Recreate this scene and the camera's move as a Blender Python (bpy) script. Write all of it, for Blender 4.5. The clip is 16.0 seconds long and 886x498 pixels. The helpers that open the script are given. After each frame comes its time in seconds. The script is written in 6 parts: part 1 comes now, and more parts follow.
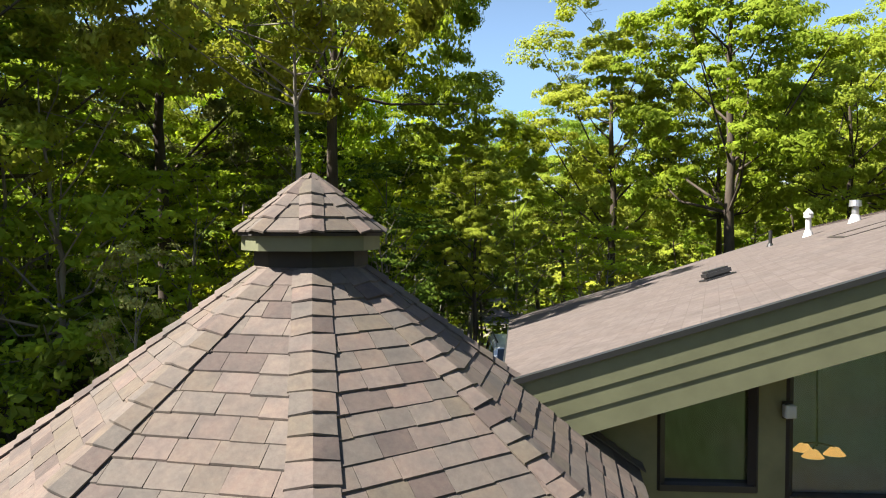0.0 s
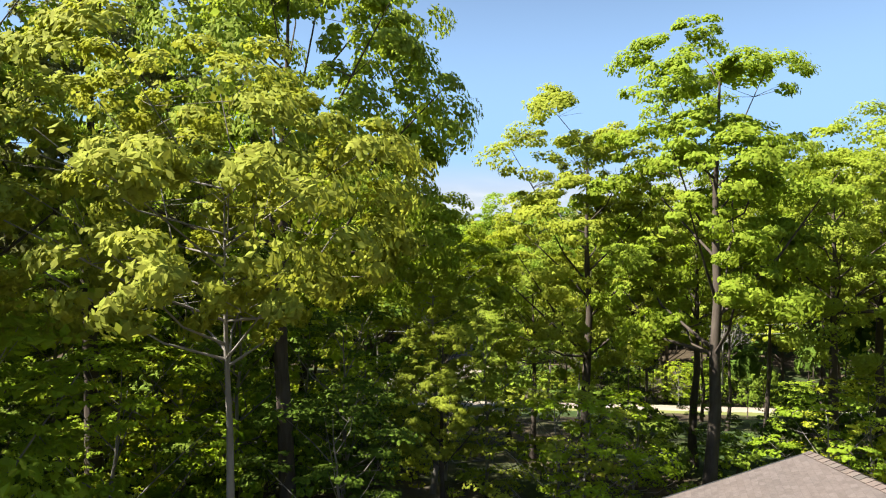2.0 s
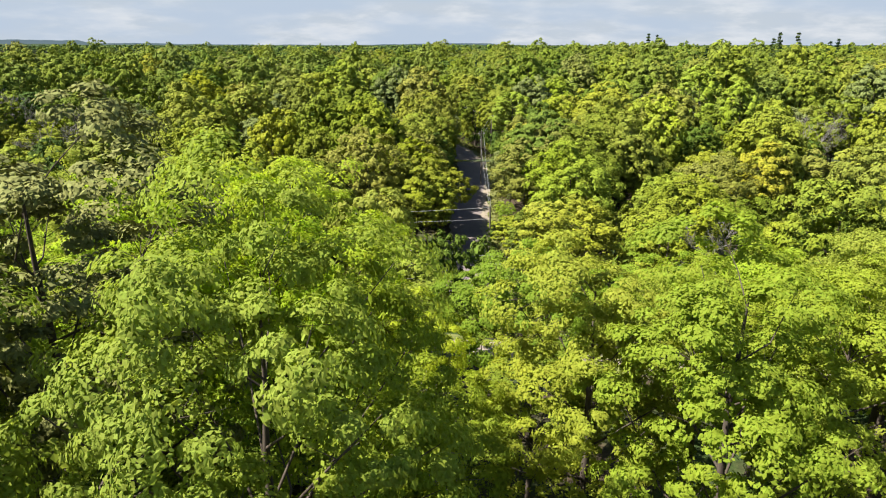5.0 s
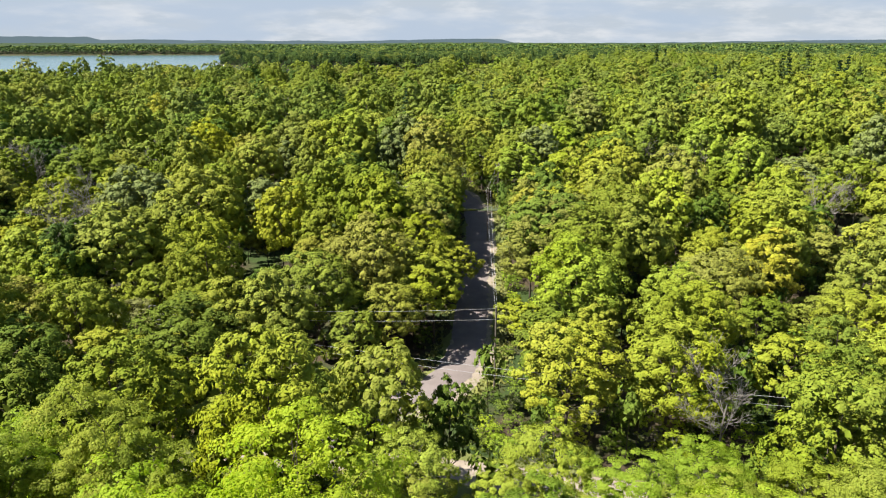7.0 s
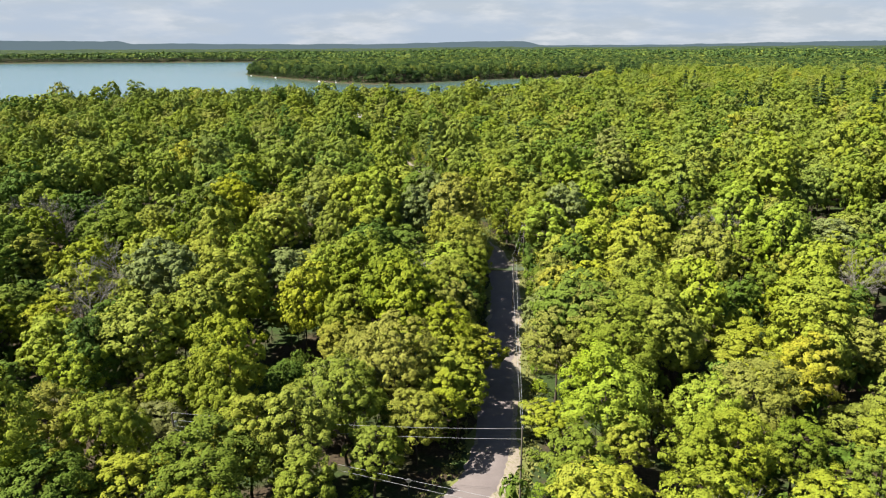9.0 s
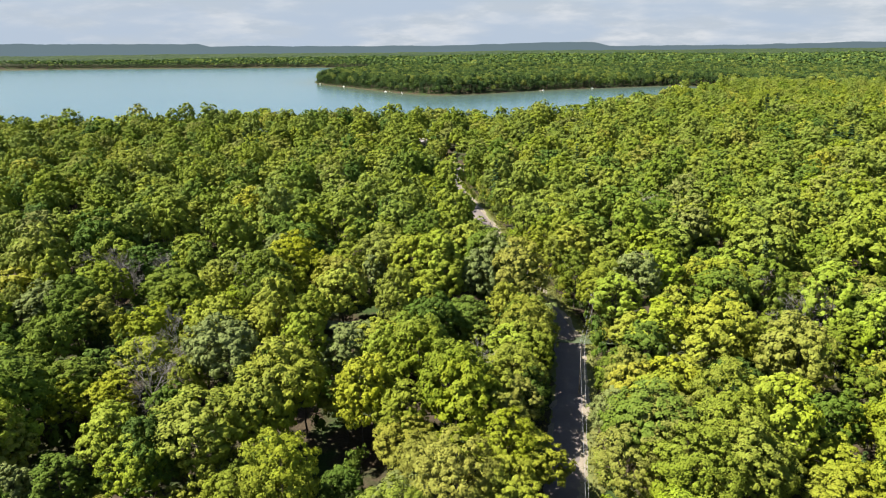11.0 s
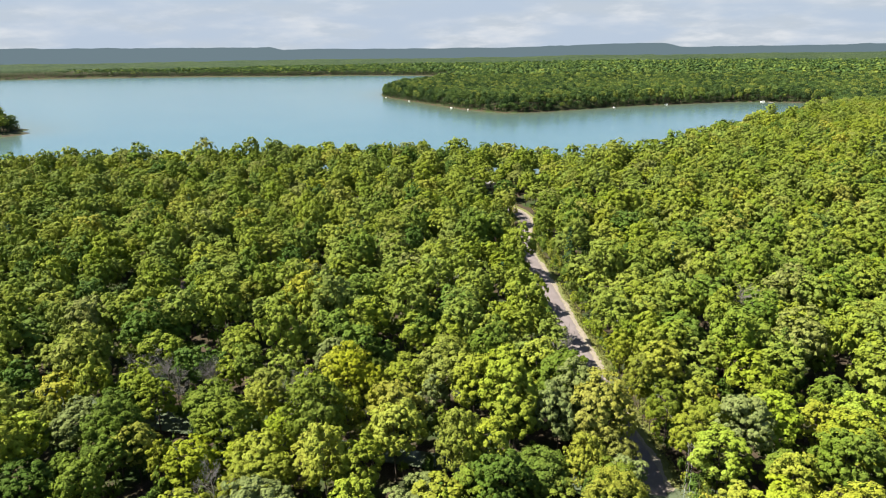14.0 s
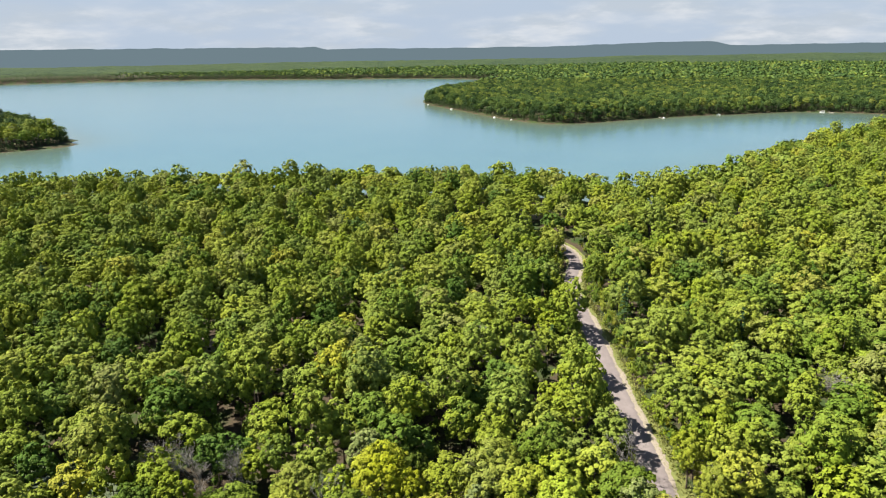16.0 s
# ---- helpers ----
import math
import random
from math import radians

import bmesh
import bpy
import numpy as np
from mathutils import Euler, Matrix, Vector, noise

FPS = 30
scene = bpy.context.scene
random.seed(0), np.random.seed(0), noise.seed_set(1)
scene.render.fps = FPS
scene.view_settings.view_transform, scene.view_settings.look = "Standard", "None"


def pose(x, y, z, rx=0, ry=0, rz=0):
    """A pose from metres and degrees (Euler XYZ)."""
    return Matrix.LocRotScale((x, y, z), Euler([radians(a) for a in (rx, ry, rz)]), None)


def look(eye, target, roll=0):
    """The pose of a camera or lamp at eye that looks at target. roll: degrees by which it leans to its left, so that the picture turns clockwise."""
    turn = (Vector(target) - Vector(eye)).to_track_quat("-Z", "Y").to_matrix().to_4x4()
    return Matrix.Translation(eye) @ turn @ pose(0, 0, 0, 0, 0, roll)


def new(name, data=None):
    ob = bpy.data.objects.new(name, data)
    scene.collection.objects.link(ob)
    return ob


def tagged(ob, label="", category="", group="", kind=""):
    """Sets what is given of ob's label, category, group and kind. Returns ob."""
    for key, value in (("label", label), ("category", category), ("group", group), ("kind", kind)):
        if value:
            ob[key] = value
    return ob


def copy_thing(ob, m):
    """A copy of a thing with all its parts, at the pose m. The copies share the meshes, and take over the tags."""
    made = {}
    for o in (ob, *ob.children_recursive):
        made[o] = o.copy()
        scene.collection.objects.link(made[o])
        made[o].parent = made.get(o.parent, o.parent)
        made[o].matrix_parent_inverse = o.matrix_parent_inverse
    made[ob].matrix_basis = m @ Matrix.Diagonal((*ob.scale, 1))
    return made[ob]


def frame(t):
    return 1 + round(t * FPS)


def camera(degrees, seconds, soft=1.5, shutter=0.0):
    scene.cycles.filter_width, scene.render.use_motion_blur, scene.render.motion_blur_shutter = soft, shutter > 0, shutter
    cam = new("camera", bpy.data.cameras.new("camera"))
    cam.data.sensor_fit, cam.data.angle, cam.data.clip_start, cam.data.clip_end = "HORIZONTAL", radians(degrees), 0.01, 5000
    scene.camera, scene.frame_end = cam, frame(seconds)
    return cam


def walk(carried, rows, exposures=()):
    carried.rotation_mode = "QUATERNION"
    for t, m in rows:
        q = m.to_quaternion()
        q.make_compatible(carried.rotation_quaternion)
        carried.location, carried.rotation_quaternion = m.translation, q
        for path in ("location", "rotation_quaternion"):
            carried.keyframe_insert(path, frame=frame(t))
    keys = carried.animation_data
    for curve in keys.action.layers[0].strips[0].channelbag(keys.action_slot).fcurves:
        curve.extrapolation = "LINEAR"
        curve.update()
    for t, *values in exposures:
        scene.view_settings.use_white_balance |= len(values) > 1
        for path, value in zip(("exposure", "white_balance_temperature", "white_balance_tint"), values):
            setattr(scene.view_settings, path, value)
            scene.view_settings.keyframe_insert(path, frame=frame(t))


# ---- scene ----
cam = camera(69.0, 16.0, 1.1)
PATH = [
    (0, 0, 0, 9, 88.5, -0, 3.5),
    (0.5, -0.15, 0.76, 10.11, 88.6, -0.14, 2.1),
    (1, -0.22, 1.36, 11.22, 88.8, -0.27, 0.91),
    (1.5, -0.15, 1.86, 12.46, 88.9, -0.18, 0.5),
    (2, -0.15, 2.45, 13.96, 88.9, -0.18, 0.3),
    (2.5, -0.17, 3.01, 15.99, 87.3, -0.19, 0.1),
    (3, -0.2, 3.57, 18.26, 83.2, -0.19, 0),
    (5.5, -0.2, 7.3, 30.5, 72.2, -0, 0),
    (6, -0.2, 8.24, 34.12, 72.3, 0.03, 0.1),
    (6.5, -0.09, 9.24, 37.61, 72.4, 0.09, 0.29),
    (7, -0.09, 10.28, 41.21, 72.3, 0.09, 0.6),
    (7.5, -0.09, 11.32, 44.8, 72.3, 0.12, 0.7),
    (8, -0.09, 12.64, 48.19, 72.3, 0.24, 1.08),
    (8.5, -0.2, 14.48, 51.76, 72.41, 0.33, 1.68),
    (9, -0.42, 16.87, 55.27, 72.52, 0.35, 2.72),
    (9.5, -0.64, 19.76, 58.85, 72.54, 0.36, 4.08),
    (10, -0.97, 22.64, 62.43, 72.58, 0.44, 5.63),
    (12.5, -3.94, 39.13, 80.7, 72.82, 0.71, 11.11),
    (13, -5.26, 44.35, 84.34, 72.87, 0.73, 11.83),
    (13.5, -6.91, 49.83, 88.12, 72.85, 0.8, 13.07),
    (14, -8.45, 55.4, 91.77, 72.91, 0.88, 13.98),
    (14.5, -10.21, 60.92, 95.65, 72.97, 0.89, 14.71),
    (15, -12.08, 66.55, 99.51, 72.93, 0.94, 15.53),
    (15.5, -13.95, 71.96, 103.43, 72.92, 0.94, 16.57),
    (16, -15.93, 77.32, 106.79, 72.91, 1.05, 17.59),
]
walk(cam, [(r[0], pose(*r[1:])) for r in PATH], [(0, 2.02), (1.5, 2.05), (2.4, 1.75), (3.2, 1.45), (5.3, 1.58), (8, 1.52), (10, 1.48), (13, 1.54), (16, 1.54)])

# ---------------------------------------------------------------- world and sun
TO_SUN = Vector((-0.598, -0.145, 0.788)).normalized()
SKY_STRENGTH = 0.05
LOW_HAZE = (3.5, 4.1, 4.9)
HAZE, CLOUD_SHADE, CLOUD_WHITE, HILLS = (2.2, 3.8, 6.2), (3.8, 4.25, 4.75), (5.2, 5.4, 5.65), (1.12, 1.55, 1.78)
world = bpy.data.worlds.new("sky")
scene.world = world
world.use_nodes = True


def sky_nodes():
    nt = world.node_tree
    nt.nodes.clear()
    n, l = nt.nodes.new, nt.links.new
    out, bg = n("ShaderNodeOutputWorld"), n("ShaderNodeBackground")
    sky = n("ShaderNodeTexSky")
    sky.sky_type = "NISHITA"
    sky.sun_disc = False
    sky.sun_elevation = math.asin(TO_SUN.z)
    sky.sun_rotation = math.atan2(TO_SUN.x, TO_SUN.y)
    sky.air_density, sky.dust_density, sky.ozone_density = 1.0, 0.6, 1.5
    co = n("ShaderNodeTexCoord")
    sep = n("ShaderNodeSeparateXYZ")
    l(co.outputs["Generated"], sep.inputs[0])
    # broken cloud, laid out on a plane so that it closes up towards the horizon
    lift = n("ShaderNodeMath")
    lift.operation = "MAXIMUM"
    l(sep.outputs["Z"], lift.inputs[0])
    lift.inputs[1].default_value = 0.0
    add = n("ShaderNodeMath")
    l(lift.outputs[0], add.inputs[0])
    add.inputs[1].default_value = 0.22
    dx, dy = n("ShaderNodeMath"), n("ShaderNodeMath")
    for d, axis in ((dx, "X"), (dy, "Y")):
        d.operation = "DIVIDE"
        l(sep.outputs[axis], d.inputs[0])
        l(add.outputs[0], d.inputs[1])
    comb = n("ShaderNodeCombineXYZ")
    l(dx.outputs[0], comb.inputs[0])
    l(dy.outputs[0], comb.inputs[1])

    def noise_of(scale, detail, rough):
        node = n("ShaderNodeTexNoise")
        node.inputs["Scale"].default_value = scale
        node.inputs["Detail"].default_value = detail
        node.inputs["Roughness"].default_value = rough
        l(comb.outputs[0], node.inputs["Vector"])
        return node.outputs["Fac"]

    def spread(socket, a0, a1, b0, b1, smooth=True):
        node = n("ShaderNodeMapRange")
        node.interpolation_type = "SMOOTHSTEP" if smooth else "LINEAR"
        for key, val in (("From Min", a0), ("From Max", a1), ("To Min", b0), ("To Max", b1)):
            node.inputs[key].default_value = val
        l(socket, node.inputs["Value"])
        return node.outputs[0]

    def blend(fac, a, b):
        node = n("ShaderNodeMix")
        node.data_type = "RGBA"
        for v, key in ((fac, "Factor"), (a, "A"), (b, "B")):
            if isinstance(v, tuple):
                node.inputs[key].default_value = (*v, 1)
            else:
                l(v, node.inputs[key])
        return node.outputs["Result"]

    def times(a, b):
        node = n("ShaderNodeMath")
        node.operation = "MULTIPLY"
        l(a, node.inputs[0])
        l(b, node.inputs[1])
        return node.outputs[0]

    hazy = blend(spread(sep.outputs["Z"], 0.12, 0.42, 0.92, 0.0), sky.outputs[0], HAZE)
    hazy = blend(spread(sep.outputs["Z"], 0.06, 0.13, 0.95, 0.0), hazy, LOW_HAZE)
    body = spread(noise_of(1.3, 6.0, 0.5), 0.38, 0.60, 0.0, 1.0)
    clouds = times(body, spread(sep.outputs["Z"], 0.045, 0.105, 0.9, 0.0))
    tops = blend(spread(noise_of(2.4, 5.0, 0.6), 0.40, 0.62, 0.0, 1.0), CLOUD_SHADE, CLOUD_WHITE)
    col = blend(clouds, hazy, tops)
    # low blue hills on the horizon itself, too far off to shift: their height by bearing, in thousandths
    turn = n("ShaderNodeMath")
    turn.operation = "ARCTAN2"
    l(sep.outputs["X"], turn.inputs[0])
    l(sep.outputs["Y"], turn.inputs[1])
    at = spread(turn.outputs[0], radians(-70), radians(50), 0.0, 1.0, False)
    ridge = n("ShaderNodeValToRGB")
    bearings = ((-70, 10), (-52, 11), (-40, 10), (-28.2, 8.5), (-27.4, 5.5), (-17, 4), (-7, 3.5), (-2, 5.5), (0.5, 6.5), (4.2, 6.0), (5.6, 0), (15, 0), (28, 3), (50, 5))
    while len(ridge.color_ramp.elements) < len(bearings):
        ridge.color_ramp.elements.new(0.5)
    for e, (deg, h) in zip(ridge.color_ramp.elements, bearings):
        e.position, e.color = (deg + 70) / 120, (h / 20, h / 20, h / 20, 1)
    l(at, ridge.inputs[0])
    az = n("ShaderNodeCombineXYZ")
    l(sep.outputs["X"], az.inputs[0])
    l(sep.outputs["Y"], az.inputs[1])
    hills = n("ShaderNodeTexNoise")
    hills.inputs["Scale"].default_value, hills.inputs["Detail"].default_value = 30.0, 4.0
    l(az.outputs[0], hills.inputs["Vector"])
    rise = n("ShaderNodeMath")
    rise.operation = "MULTIPLY_ADD"
    l(ridge.outputs[0], rise.inputs[0])
    rise.inputs[1].default_value = 0.02
    l(spread(hills.outputs["Fac"], 0.3, 0.7, -0.0008, 0.0008, False), rise.inputs[2])
    low = n("ShaderNodeMath")
    low.operation = "LESS_THAN"
    l(sep.outputs["Z"], low.inputs[0])
    l(rise.outputs[0], low.inputs[1])
    col = blend(low.outputs[0], col, HILLS)
    l(col, bg.inputs["Color"])
    bg.inputs["Strength"].default_value = SKY_STRENGTH
    l(bg.outputs[0], out.inputs["Surface"])


sky_nodes()
sun_data = bpy.data.lights.new("sun", "SUN")
sun_data.energy, sun_data.angle, sun_data.color = 5.0, radians(0.53), (1.0, 0.955, 0.88)
sun = new("sun", sun_data)
sun.matrix_world = look(TO_SUN * 100, (0, 0, 0))

# ---------------------------------------------------------------- materials


class Nodes:
    """A small helper round one node material."""

    def __init__(self, name):
        self.mat = bpy.data.materials.new(name)
        self.mat.use_nodes = True
        self.nt = self.mat.node_tree
        self.bsdf = self.nt.nodes["Principled BSDF"]
        self.out = self.nt.nodes["Material Output"]

    def n(self, kind, **values):
        node = self.nt.nodes.new(kind)
        for key, value in values.items():
            node.inputs[key.replace("_", " ")].default_value = value
        return node

    def l(self, a, b):
        self.nt.links.new(a, b)

    def where(self, generated=False):
        return self.n("ShaderNodeTexCoord").outputs["Object"]

    def noise(self, scale, detail=4.0, rough=0.55, vec=None):
        node = self.n("ShaderNodeTexNoise", Scale=scale, Detail=detail, Roughness=rough)
        self.l(vec or self.where(), node.inputs["Vector"])
        return node.outputs["Fac"]

    def ramp(self, fac, *stops):
        node = self.n("ShaderNodeValToRGB")
        r = node.color_ramp
        while len(r.elements) < len(stops):
            r.elements.new(0.5)
        for e, (p, c) in zip(r.elements, stops):
            e.position, e.color = p, (*c, 1) if len(c) == 3 else c
        self.l(fac, node.inputs[0])
        return node.outputs[0]

    def mix(self, fac, a, b, mode="MIX"):
        node = self.n("ShaderNodeMix")
        node.data_type, node.blend_type = "RGBA", mode
        for v, key in ((fac, "Factor"), (a, "A"), (b, "B")):
            if isinstance(v, (int, float)):
                node.inputs[key].default_value = v
            elif isinstance(v, tuple):
                node.inputs[key].default_value = (*v, 1)
            else:
                self.l(v, node.inputs[key])
        return node.outputs["Result"]

    def hsv(self, col, h=None, s=None, v=None):
        node = self.n("ShaderNodeHueSaturation")
        self.l(col, node.inputs["Color"])
        for val, key in ((h, "Hue"), (s, "Saturation"), (v, "Value")):
            if val is not None:
                if isinstance(val, (int, float)):
                    node.inputs[key].default_value = val
                else:
                    self.l(val, node.inputs[key])
        return node.outputs[0]

    def span(self, fac, lo, hi):
        node = self.n("ShaderNodeMapRange")
        node.inputs["To Min"].default_value, node.inputs["To Max"].default_value = lo, hi
        self.l(fac, node.inputs["Value"])
        return node.outputs[0]

    def bump(self, height, strength, dist=0.02):
        node = self.n("ShaderNodeBump", Strength=strength, Distance=dist)
        self.l(height, node.inputs["Height"])
        self.l(node.outputs[0], self.bsdf.inputs["Normal"])

    def done(self, col=None, rough=None, metal=None, spec=None):
        for v, key in ((col, "Base Color"), (rough, "Roughness"), (metal, "Metallic"), (spec, "Specular IOR Level")):
            if v is None:
                continue
            if isinstance(v, (int, float)):
                self.bsdf.inputs[key].default_value = v
            elif isinstance(v, tuple):
                self.bsdf.inputs[key].default_value = (*v, 1)
            else:
                self.l(v, self.bsdf.inputs[key])
        return self.mat


def leaf_material(name, stops, through_part=0.04, own=1.0):
    """Leaves: a colour for each tree (a stored tone, or the object's own random), a finer one for each leaf, light passing through."""
    m = Nodes(name)
    tone = m.n("ShaderNodeAttribute")
    tone.attribute_name = "tone"
    info = m.n("ShaderNodeObjectInfo")
    geo = m.n("ShaderNodeNewGeometry")
    total = m.n("ShaderNodeMath")
    m.l(tone.outputs["Fac"], total.inputs[0])
    m.l(m.span(info.outputs["Random"], 0.0, own), total.inputs[1])
    frac = m.n("ShaderNodeMath")
    frac.operation = "FRACT"
    m.l(total.outputs[0], frac.inputs[0])
    col = m.ramp(frac.outputs[0], *stops)
    big = m.noise(0.05, 2.0, 0.5, geo.outputs["Position"])
    isl = geo.outputs["Random Per Island"]
    col = m.hsv(col, h=m.span(isl, 0.492, 0.507), s=m.span(big, 0.88, 1.10), v=m.span(isl, 0.88, 1.14))
    fine = m.noise(0.5, 3.0, 0.65, geo.outputs["Position"])
    col = m.hsv(col, h=m.span(fine, 0.512, 0.488), v=m.span(fine, 0.80, 1.20))
    m.done(col, 0.75, spec=0.07)
    tr = m.n("ShaderNodeBsdfTranslucent")
    m.l(m.hsv(col, h=0.497, s=1.05, v=1.45), tr.inputs["Color"])
    mx = m.n("ShaderNodeMixShader", Fac=through_part)
    m.l(m.bsdf.outputs[0], mx.inputs[1])
    m.l(tr.outputs[0], mx.inputs[2])
    m.l(mx.outputs[0], m.out.inputs["Surface"])
    return m.mat


LEAF = leaf_material("leaf_green", [(0.0, (0.096, 0.129, 0.014)), (0.2, (0.143, 0.177, 0.015)), (0.42, (0.191, 0.217, 0.016)), (0.62, (0.161, 0.186, 0.025)),
                                    (0.8, (0.216, 0.231, 0.018)), (0.93, (0.161, 0.169, 0.033)), (1.0, (0.260, 0.247, 0.021))])
WOODS_GREENS = [(0.0, (0.055, 0.098, 0.015)), (0.2, (0.107, 0.153, 0.017)), (0.42, (0.162, 0.197, 0.018)), (0.62, (0.131, 0.170, 0.027)), (0.8, (0.195, 0.222, 0.021)), (0.93, (0.142, 0.157, 0.036)), (1.0, (0.246, 0.244, 0.023))]
LEAF_MID = leaf_material("leaf_dull_green", WOODS_GREENS)
LEAF_WOODS = leaf_material("leaf_stand_green", WOODS_GREENS, 0.04, 0.22)
LEAF_FAR = leaf_material("leaf_far_green", [(0.0, (0.022, 0.045, 0.014)), (0.4, (0.050, 0.086, 0.020)), (0.75, (0.098, 0.138, 0.026)), (1.0, (0.165, 0.185, 0.032))], 0.06)
LEAF_NEAR = leaf_material("leaf_thin_green", [(0.0, (0.171, 0.245, 0.028)), (0.3, (0.223, 0.304, 0.030)), (0.6, (0.269, 0.351, 0.033)), (0.85, (0.325, 0.386, 0.034)), (1.0, (0.357, 0.386, 0.040))], 0.50)
# deep green of some trees, also painted shade on undergrowth and understorey
LEAF_DARK = leaf_material("leaf_deep_green_shade", [(0.0, (0.056, 0.094, 0.013)), (0.5, (0.091, 0.131, 0.015)), (1.0, (0.121, 0.160, 0.018))])
LEAF_YELLOW = leaf_material("leaf_yellow_green", [(0.0, (0.180, 0.237, 0.019)), (0.5, (0.205, 0.245, 0.021)), (1.0, (0.220, 0.237, 0.028))])
LEAF_OLIVE = leaf_material("leaf_olive", [(0.0, (0.148, 0.157, 0.042)), (0.5, (0.167, 0.166, 0.052)), (1.0, (0.133, 0.157, 0.042))])
NEEDLE = leaf_material("needles", [(0.0, (0.025, 0.050, 0.017)), (0.5, (0.040, 0.071, 0.022)), (1.0, (0.067, 0.097, 0.025))], 0.15)
# lime-coloured trees, also sunlight painted into the leaves of dim ones
LEAF_LIME = leaf_material("leaf_lime_and_lit", [(0.0, (0.211, 0.270, 0.032)), (0.5, (0.240, 0.286, 0.037)), (1.0, (0.258, 0.284, 0.040))], 0.44)
LEAF_ASH = leaf_material("leaf_yellow_lime", [(0.0, (0.230, 0.263, 0.033)), (1.0, (0.280, 0.280, 0.042))], 0.34)
LEAF_GRASS = leaf_material("leaf_grass", [(0.0, (0.126, 0.139, 0.034)), (1.0, (0.168, 0.168, 0.046))])
PALE_GREEN = leaf_material("leaf_grey_green", [(0.0, (0.132, 0.161, 0.045)), (1.0, (0.153, 0.178, 0.053))])
PALE = leaf_material("leaf_pale", [(0.0, (0.244, 0.252, 0.063)), (1.0, (0.269, 0.260, 0.076))])


def bark_material(name, a, b, scale=6.0):
    m = Nodes(name)
    co = m.n("ShaderNodeMapping")
    co.inputs["Scale"].default_value = (1.0, 1.0, 0.22)
    m.l(m.where(), co.inputs["Vector"])
    f = m.noise(scale, 6.0, 0.65, co.outputs[0])
    m.bump(f, 0.7, 0.03)
    return m.done(m.mix(m.noise(1.3, 3.0), m.ramp(f, (0.3, a), (0.7, b)), tuple(0.8 * v for v in a), "MIX"), 0.9, spec=0.15)


BARK = bark_material("bark_brown", (0.055, 0.042, 0.032), (0.14, 0.115, 0.09))
BARK_GREY = bark_material("bark_grey", (0.17, 0.15, 0.125), (0.33, 0.30, 0.26), 5.0)
BARK_DEAD = bark_material("bark_dead", (0.16, 0.145, 0.125), (0.30, 0.275, 0.245), 4.0)


def ground_material():
    """Forest floor: brown litter with moss and low green."""
    m = Nodes("forest_floor")
    w = m.where()
    fine = m.noise(2.2, 8.0, 0.7, w)
    big = m.noise(0.09, 4.0, 0.6, w)
    litter = m.ramp(fine, (0.25, (0.025, 0.019, 0.012)), (0.55, (0.060, 0.045, 0.028)), (0.8, (0.10, 0.076, 0.047)))
    low = m.ramp(fine, (0.3, (0.02, 0.034, 0.010)), (0.75, (0.05, 0.075, 0.020)))
    m.bump(fine, 0.8, 0.12)
    return m.done(m.mix(m.ramp(big, (0.45, (0, 0, 0)), (0.6, (1, 1, 1))), litter, low), 0.95, spec=0.1)


FLOOR = ground_material()


def gritty(name, a, b, grain, patch, bump=0.4, rough=0.92, spec=0.2):
    m = Nodes(name)
    w = m.where()
    g = m.noise(grain, 6.0, 0.7, w)
    p = m.noise(patch, 4.0, 0.6, w)
    m.bump(g, bump, 0.02)
    return m.done(m.mix(m.span(p, 0.0, 1.0), m.ramp(g, (0.3, a), (0.7, b)), m.ramp(p, (0.35, a), (0.65, b))), rough, spec=spec)


ASPHALT = gritty("old_asphalt", (0.128, 0.106, 0.098), (0.190, 0.160, 0.148), 9.0, 0.35)
SAND = gritty("sandy_gravel", (0.20, 0.162, 0.120), (0.30, 0.25, 0.19), 6.0, 0.5)


def shoulder_material():
    """Pale gravel, broken by grass and dark soil."""
    m = Nodes("gravel_shoulder")
    w = m.where()
    g, p, q = m.noise(6.0, 6.0, 0.7, w), m.noise(0.55, 5.0, 0.7, w), m.noise(1.7, 5.0, 0.75, w)
    m.bump(g, 0.5, 0.02)
    sand = m.ramp(g, (0.3, (0.19, 0.155, 0.115)), (0.7, (0.29, 0.245, 0.19)))
    weed = m.ramp(g, (0.3, (0.075, 0.085, 0.026)), (0.7, (0.15, 0.15, 0.050)))
    return m.done(m.mix(m.ramp(p, (0.46, (0, 0, 0)), (0.58, (1, 1, 1))), m.mix(m.ramp(q, (0.50, (0, 0, 0)), (0.62, (1, 1, 1))), sand, weed), sand), 0.93, spec=0.2)


SHOULDER = shoulder_material()
VERGE = gritty("verge_grass", (0.085, 0.10, 0.026), (0.16, 0.165, 0.05), 3.0, 0.6, 0.8)
DRIVE = gritty("gravel_drive", (0.045, 0.036, 0.026), (0.10, 0.080, 0.058), 8.0, 0.4)
PATCH = gritty("crack_sealer", (0.03, 0.03, 0.03), (0.06, 0.06, 0.06), 5.0, 0.8)


